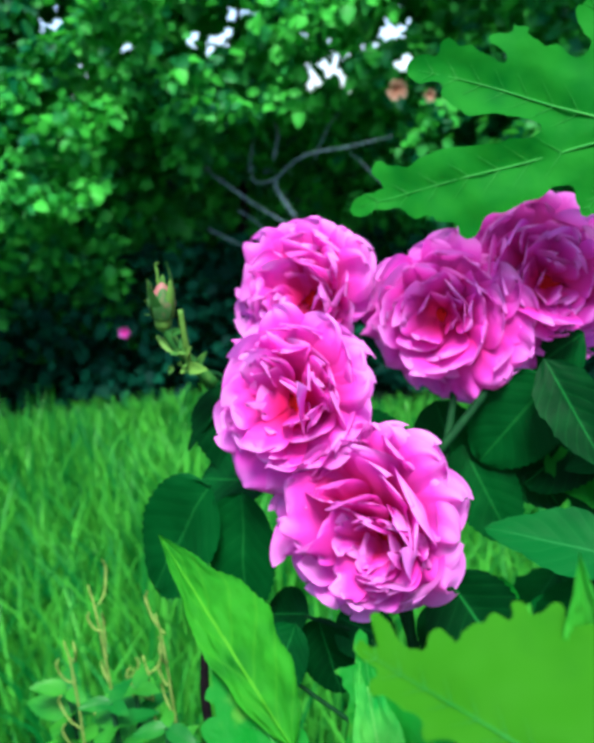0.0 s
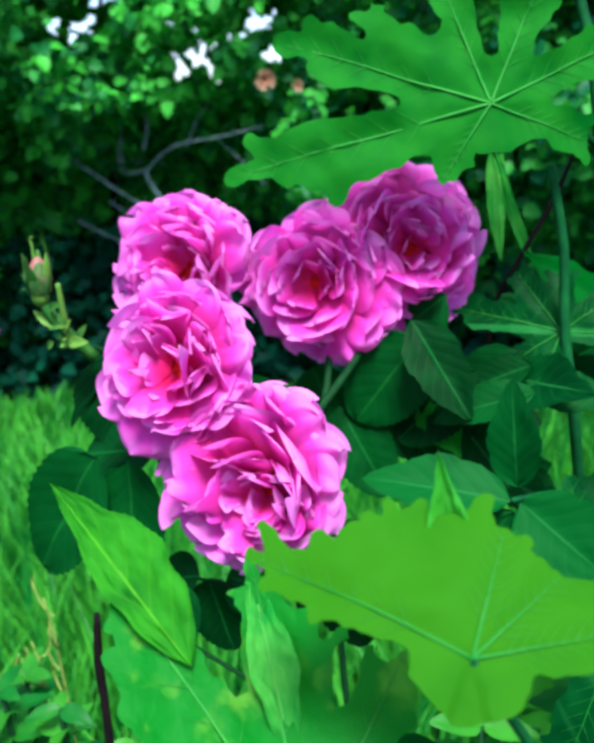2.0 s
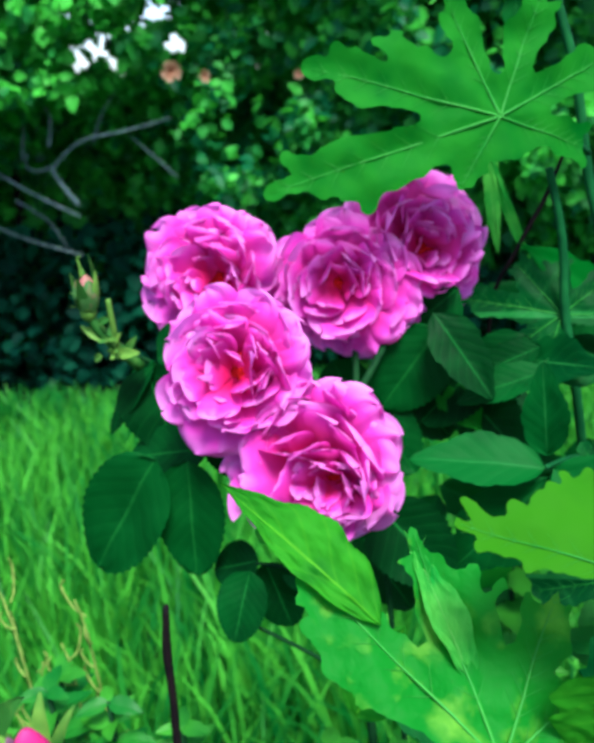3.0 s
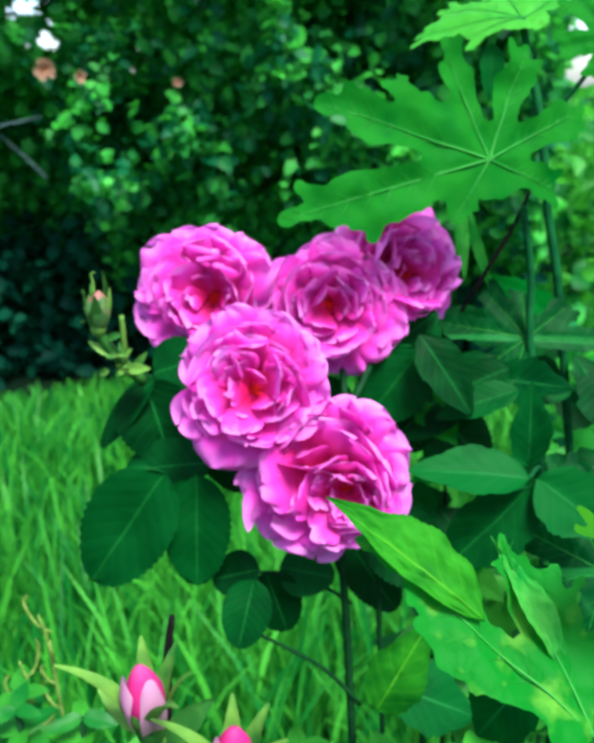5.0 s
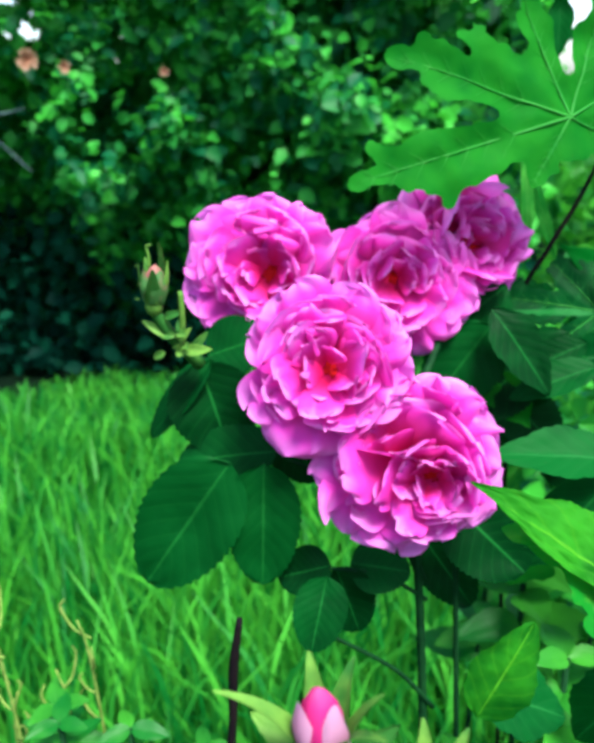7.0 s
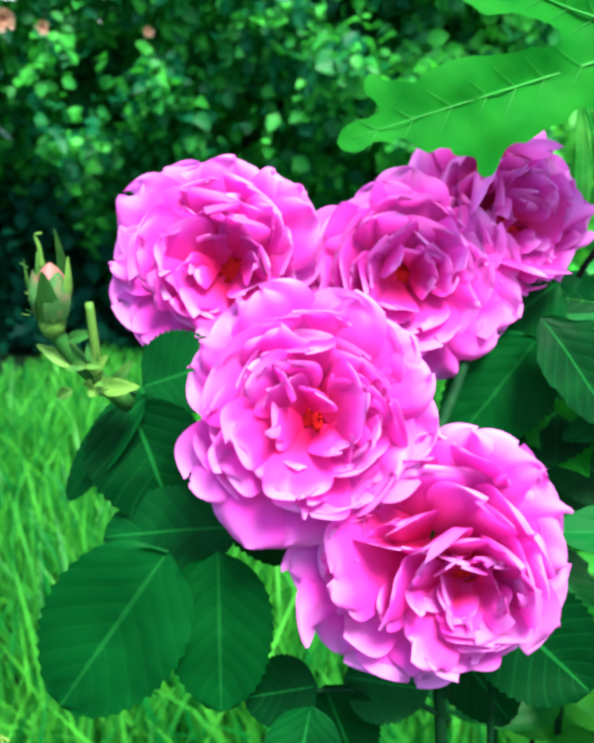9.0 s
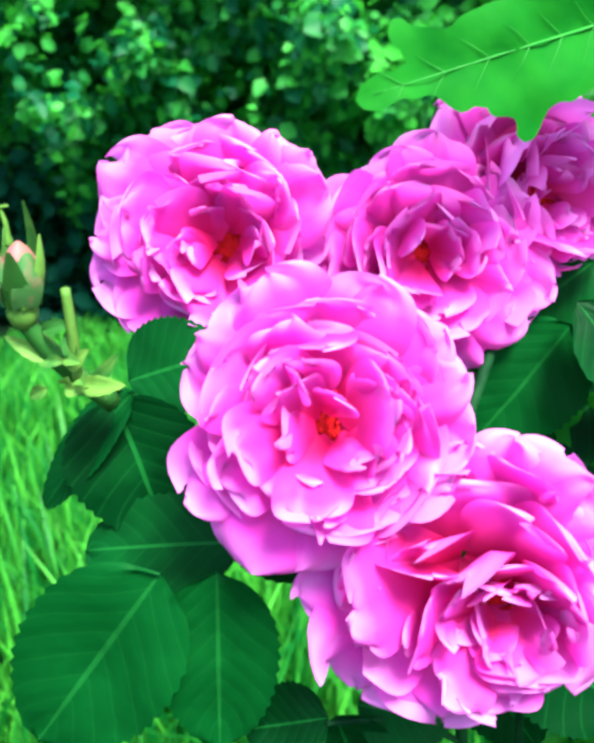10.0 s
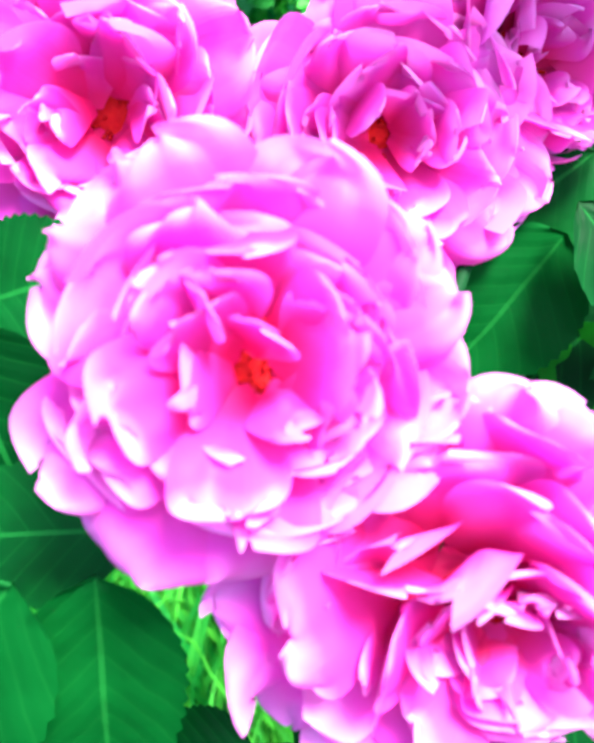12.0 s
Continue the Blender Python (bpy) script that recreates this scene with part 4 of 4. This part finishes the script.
# the creased leaf that reaches in front of the lowest rose, and the bright one beside it
fig_leaf(fig, (0.1329, -0.1121, 0.7544), (0.855, 0.518, 0.0), (-0.354, 0.583, 0.731),
         [(128, 0.078, 0.015), (138, 0.054, 0.014), (101, 0.056, 0.013), (88, 0.044, 0.013), (60, 0.042, 0.014), (30, 0.03, 0.012)],
         FIG_PUCKER, 0.04, 5.0, "pale puckered fig leaf in front of the roses", 0.40, 0.12)
fig_leaf(fig, (0.1617, -0.1072, 0.8037), (0.864, 0.504, 0.0), (-0.39, 0.669, 0.633),
         [(152, 0.0400, 0.011), (139, 0.032, 0.012), (124, 0.027, 0.012), (110, 0.026, 0.013), (92, 0.024, 0.014), (70, 0.022, 0.012), (40, 0.02, 0.012), (10, 0.02, 0.012)],
         FIG_BRIGHT, 0.10, 8.0, "bright yellow-green fig leaf near the roses", 0.5, 0.05)
for b, t, w, nrm, fold, mat, lob, low, lab in (
        ((0.1035, -0.1055, 0.7795), (0.0600, -0.1000, 0.8085), 0.021, (0.40, -0.66, 0.72), 0.30, FIG_LOBE, 0.07, 0.45, "creased bright tip of a long fig leaf"),
        ((0.1245, -0.1035, 0.7660), (0.1045, -0.0870, 0.7955), 0.009, (0.70, -0.60, 0.50), 0.60, FIG_PALE, 0.08, 1.0, "pale folded margin of the leaf"),
        ((0.152, -0.090, 0.792), (0.150, -0.092, 0.828), 0.010, (0.50, -0.80, 0.30), 0.90, FIG_YOUNG, 0.05, 1.0, "folded yellow-green young leaf"),
        ((0.150, -0.092, 0.795), (0.142, -0.094, 0.818), 0.008, (-0.30, -0.80, 0.30), 0.90, FIG_YOUNG, 0.05, 1.0, "folded yellow-green young leaf"),
        ((0.154, -0.090, 0.795), (0.160, -0.090, 0.816), 0.008, (0.50, -0.80, 0.30), 0.90, FIG_YOUNG, 0.05, 1.0, "folded yellow-green young leaf"),
        ((0.160, -0.100, 0.780), (0.150, -0.098, 0.745), 0.030, (0.20, -0.80, 0.40), 0.30, FIG_LOBE, 0.10, 1.0, "hanging fig leaf lobe")):
    v, f, u = leaflet(b, t, w, nrm, 0.06, fold, 26, b[0] * 70 + b[2] * 31, lob, 0.25, low, 0.6 if lob > 0.14 else 0.0, 0.03)
    part("leaf", v, f, mat, fig, lab, u)
# narrow-lobed leaf beside the roses, its green darkened to stand in for shade
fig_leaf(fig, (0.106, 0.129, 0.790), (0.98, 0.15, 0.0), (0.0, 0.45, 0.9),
         [(169, 0.050, 0.017), (217, 0.044, 0.015), (130, 0.034, 0.016), (95, 0.026, 0.014), (40, 0.03, 0.016), (0, 0.04, 0.016), (255, 0.03, 0.015)], FIG_SHADED, 0.10, 13.0,
         "fig leaf with narrow lobes, shade put into its colour", 0.3)
# leaf at the plant's top
fig_leaf(fig, (0.092, 0.165, 0.946), (0.98, 0.1, 0.1), (0.0, 0.85, 0.5),
         [(170, 0.055, 0.024), (140, 0.055, 0.024), (100, 0.06, 0.03), (50, 0.05, 0.025), (200, 0.03, 0.02)], FIG_YOUNG, 0.15, 17.0, "yellow-green fig leaf at the top of the stem", 0.5)
fig_leaf(fig, (0.135, 0.165, 0.935), (0.9, 0.3, 0.1), (0.1, 0.3, 0.9),
         [(180, 0.025, 0.016), (120, 0.03, 0.018), (60, 0.03, 0.018), (0, 0.03, 0.02), (240, 0.02, 0.014)], FIG_LEAF, 0.1, 19.0, "small fig leaf on a side stalk", 0.5)
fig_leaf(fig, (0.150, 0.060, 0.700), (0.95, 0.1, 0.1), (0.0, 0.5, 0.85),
         [(150, 0.05, 0.022), (110, 0.06, 0.024), (190, 0.045, 0.02), (60, 0.05, 0.02), (250, 0.05, 0.025)], FIG_SHADED, 0.1, 23.0, "fig leaf low on the plant", 0.5)
# the darkest greens in this list stand in for shade between the stems
for b, t, w, nrm, mat, lab in (
        ((0.113, 0.051, 0.748), (0.063, 0.034, 0.758), 0.024, (0.1, -0.55, 0.83), FIG_SHADED, "smooth blue-green leaf lobe"),
        ((0.114, 0.052, 0.744), (0.078, 0.034, 0.700), 0.034, (0.3, -0.9, 0.2), ROSE_LEAF, "leaf with shade put into its dark green"),
        ((0.112, 0.060, 0.750), (0.112, 0.050, 0.790), 0.018, (0.2, -0.9, 0.2), FIG_SHADED, "upright leaf lobe"),
        ((0.116, 0.052, 0.748), (0.150, 0.046, 0.728), 0.030, (0.1, -0.8, 0.4), FIG_SHADED, "smooth green leaf lobe"),
        ((0.105, 0.10, 0.772), (0.066, 0.085, 0.762), 0.018, (0.1, -0.6, 0.8), ROSE_LEAF, "leaf with shade put into its dark green"),
        ((0.100, 0.11, 0.780), (0.070, 0.10, 0.768), 0.016, (0.1, -0.7, 0.6), ROSE_LEAF, "leaf with shade put into its dark green"),
        ((0.130, 0.11, 0.770), (0.098, 0.10, 0.774), 0.018, (0.1, -0.6, 0.7), ROSE_LEAF, "leaf with shade put into its dark green"),
        ((0.056, 0.09, 0.800), (0.086, 0.08, 0.765), 0.022, (0.3, -0.8, 0.4), ROSE_LEAF, "leaf with shade put into its dark green"),
        ((0.066, 0.150, 0.862), (0.074, 0.145, 0.815), 0.007, (0.4, -0.9, 0.1), FIG_PALE, "limp pale young leaf"),
        ((0.068, 0.152, 0.862), (0.086, 0.148, 0.802), 0.006, (-0.3, -0.9, 0.1), FIG_PALE, "limp pale young leaf"),
        ((0.070, 0.154, 0.862), (0.066, 0.150, 0.825), 0.006, (0.1, -0.9, 0.1), FIG_PALE, "limp pale young leaf"),
        ((0.078, 0.160, 0.935), (0.080, 0.155, 0.908), 0.012, (0.3, -0.9, 0.1), FIG_SHADED, "small hanging leaf"),
        ((0.062, -0.036, 0.682), (0.079, -0.034, 0.720), 0.022, (0.1, -0.8, 0.55), FIG_LOBE, "ribbed bright green leaf"),
        ((0.060, 0.00, 0.665), (0.100, 0.01, 0.650), 0.030, (0.1, -0.6, 0.8), FIG_SHADED, "low fig leaf lobe"),
        ((0.120, -0.02, 0.700), (0.096, -0.01, 0.650), 0.028, (-0.2, -0.8, 0.4), FIG_SHADED, "low fig leaf lobe")):
    v, f, u = leaflet(b, t, w, nrm, 0.16, 0.22, 11, b[0] * 70 + b[2] * 31, 0.05, 0.5, 1.0, 0.3)
    part("leaf", v, f, mat, fig, lab, u)
# inner leaves: four in five take darker greens in place of shade
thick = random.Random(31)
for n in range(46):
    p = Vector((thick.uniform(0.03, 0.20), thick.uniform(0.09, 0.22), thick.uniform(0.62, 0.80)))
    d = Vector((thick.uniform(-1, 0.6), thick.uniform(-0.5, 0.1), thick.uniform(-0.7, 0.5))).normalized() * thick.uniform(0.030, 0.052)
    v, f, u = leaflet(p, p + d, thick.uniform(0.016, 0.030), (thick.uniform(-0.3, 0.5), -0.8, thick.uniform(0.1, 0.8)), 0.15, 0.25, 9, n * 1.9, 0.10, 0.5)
    part("leaf", v, f, FIG_LEAF if n % 5 == 0 else (FIG_SHADED if n % 2 else ROSE_LEAF), fig, "dark inner leaf of the plant", u)
for pts, r in (([(0.24, 0.20, GZ - 0.02), (0.17, 0.18, 0.45), (0.125, 0.162, 0.78), (0.112, 0.160, 0.85), (0.105, 0.161, 0.896), (0.097, 0.163, 0.925), (0.092, 0.165, 0.946)], 0.0030),
               ([(0.19, 0.16, GZ - 0.02), (0.15, 0.14, 0.40), (0.118, 0.125, 0.72), (0.108, 0.127, 0.79), (0.106, 0.127, 0.825), (0.100, 0.125, 0.858)], 0.0028),
               ([(0.105, 0.161, 0.896), (0.120, 0.163, 0.912), (0.135, 0.165, 0.935)], 0.0016),
               ([(0.112, 0.160, 0.86), (0.098, 0.13, 0.878), (0.083, 0.101, 0.882)], 0.0015),
               ([(0.108, 0.128, 0.79), (0.106, 0.129, 0.790), (0.100, 0.13, 0.788)], 0.0013),
               ([(0.118, 0.125, 0.72), (0.116, 0.09, 0.735), (0.113, 0.052, 0.748)], 0.0016),
               ([(0.17, 0.10, 0.45), (0.17, 0.0, 0.60), (0.155, -0.08, 0.69), (0.1329, -0.1121, 0.7544)], 0.0014),
               ([(0.20, 0.05, 0.55), (0.18, -0.06, 0.72), (0.168, -0.095, 0.780), (0.1617, -0.1072, 0.8037)], 0.0013),
               ([(0.17, 0.10, 0.45), (0.19, 0.12, 0.20), (0.20, 0.13, GZ - 0.02)], 0.0030),
               ([(0.20, 0.05, 0.55), (0.20, 0.10, 0.3), (0.20, 0.13, 0.05)], 0.0030)):
    part("stem", *tube(pts, [r * (1 - 0.35 * i / (len(pts) - 1)) for i in range(len(pts))], 8), FIG_STEM, fig)
part("twig", *tube([(0.105, 0.152, 0.870), (0.094, 0.152, 0.842), (0.080, 0.150, 0.815), (0.068, 0.149, 0.785), (0.066, 0.148, 0.70), (0.075, 0.148, 0.4)], [0.0007, 0.0011, 0.0012, 0.0012, 0.0013, 0.0015], 6), DARK_WOOD, fig, "thin dark dead twig")

# ---- cut cane beside the roses ----
stub = part("cut_cane", *tube([(-0.085, 0.01, GZ), (-0.062, 0.0, 0.35), (-0.047, -0.010, 0.58), (-0.041, -0.013, 0.640), (-0.0385, -0.015, 0.668), (-0.034, -0.016, 0.694)],
                              [0.0030, 0.0026, 0.0022, 0.0019, 0.0022, 0.0013], 8), DARK_WOOD)
tagged(stub, "dead dark brown cut rose cane standing in the grass", "dead cane")


# ---- dry weeds and leafy weeds in the grass ----
def dry_weed(x, y, top, seed):
    rng = random.Random(seed)
    pts = [Vector((x + rng.uniform(-0.01, 0.01), y, GZ)), Vector((x + rng.uniform(-0.02, 0.02), y, (GZ + top) / 2)), Vector((x, y, top - 0.06)), Vector((x + rng.uniform(-0.01, 0.01), y, top))]
    stalk = part("stalk", *tube(pts, [0.0014, 0.0011, 0.0009, 0.0005], 5), DRY)
    stalk.name = "dry_weed"
    tagged(stalk, "thin dry yellow weed stalk with curled tips", "weed", "dry weeds")
    for n in range(7):
        h = top - 0.01 - 0.018 * n
        a = rng.uniform(0, 6.28)
        d = Vector((math.cos(a), math.sin(a) * 0.5, 0.3))
        p = Vector((x, y, h))
        l = rng.uniform(0.010, 0.022)
        part("curl", *tube([p, p + d * l * 0.6, p + d * l + Vector((0, 0, l * 0.5)), p + d * l * 0.8 + Vector((0, 0, l * 0.9))], [0.0006, 0.0007, 0.0009, 0.0004], 5), DRY, stalk)


for n, (x, y, top) in enumerate(((-0.188, 0.03, 0.640), (-0.230, 0.03, 0.585), (-0.160, 0.04, 0.600), (-0.140, 0.04, 0.635), (-0.215, 0.06, 0.56))):
    dry_weed(x, y, top, 40 + n)


def leafy_weed(x, y, top, spread, seed, pairs=5):
    """A low herb: a stalk with pairs of toothed leaves and a tuft at its top."""
    rng = random.Random(seed)
    stalk = part("stalk", *tube([(x, y, GZ - 0.01), (x + rng.uniform(-0.02, 0.02), y, top * 0.5), (x, y, top)], [0.003, 0.0025, 0.0015], 6), CANE)
    stalk.name = "weed"
    tagged(stalk, "leafy bright green weed growing in the grass", "weed", "leafy weeds")
    for n in range(pairs):
        h = top - n * spread * 0.55
        for k in range(3):
            a = n * 1.3 + k * 2.1 + rng.uniform(-0.3, 0.3)
            d = Vector((math.cos(a), math.sin(a), rng.uniform(0.0, 0.5))).normalized()
            l = spread * rng.uniform(0.8, 1.2) * (0.7 + 0.15 * n)
            b = Vector((x, y, h))
            v, f, u = leaflet(b, b + d * l, l * 0.5, (d.x * -0.3, -0.4, 0.9), 0.2, 0.2, 7, rng.random() * 20)
            part("leaf", v, f, WEED, stalk, "", u)


for n, (x, y, top, sp) in enumerate(((-0.138, 0.00, 0.605, 0.026), (-0.105, 0.01, 0.600, 0.024), (-0.16, 0.03, 0.585, 0.03), (-0.075, 0.03, 0.575, 0.026), (-0.30, 0.06, 0.50, 0.04),
                                     (0.06, 0.02, 0.60, 0.034), (0.10, 0.06, 0.64, 0.036), (0.14, 0.10, 0.66, 0.04), (0.00, 0.06, 0.56, 0.034), (0.03, 0.0, 0.58, 0.03),
                                     (0.11, -0.02, 0.62, 0.034), (0.08, 0.14, 0.66, 0.036), (0.06, 0.22, 0.60, 0.04), (0.18, 0.2, 0.70, 0.04), (0.13, 0.28, 0.66, 0.045), (0.24, 0.3, 0.7, 0.05))):
    leafy_weed(x, y, top, sp, 70 + n)


# ---- undergrowth behind the fig plant, and the far shrubs ----
def build_bush(name, label, lo, hi, count, size, seed, material):
    rng = random.Random(seed)
    lo, hi = Vector(lo), Vector(hi)

    def place(rng):
        x, y = rng.uniform(lo.x, hi.x), rng.uniform(lo.y, hi.y)
        e = ((2 * x - lo.x - hi.x) / (hi.x - lo.x)) ** 2 + ((2 * y - lo.y - hi.y) / (hi.y - lo.y)) ** 2
        if e > 1.0 + 0.35 * noise.noise(Vector((x * 2.0, y * 2.0, seed))):
            return None
        top = hi.z * (0.80 + 0.30 * noise.noise(Vector((x * 3.0, y * 3.0, seed)))) - lo.z
        return Vector((x, y, lo.z + top * rng.random() ** 0.7)), Vector((0, -1, 0.3)).normalized()

    ob = part(name, *leaf_cloud(rng, count, place, size * 0.6, size * 1.3, 0.5), material)
    tagged(ob, label, "undergrowth", kind="stuff")


build_bush("undergrowth", "tangled green undergrowth behind the fig plant", (0.10, 0.42, GZ), (1.3, 1.7, 0.62), 4200, 0.055, 81, HEDGE_LEAF)
build_bush("far_shrubs", "low yellow-green shrubs beyond the hedge's end", (-0.6, 2.7, GZ), (4.2, 6.8, 1.02), 17000, 0.09, 82, GRASS)
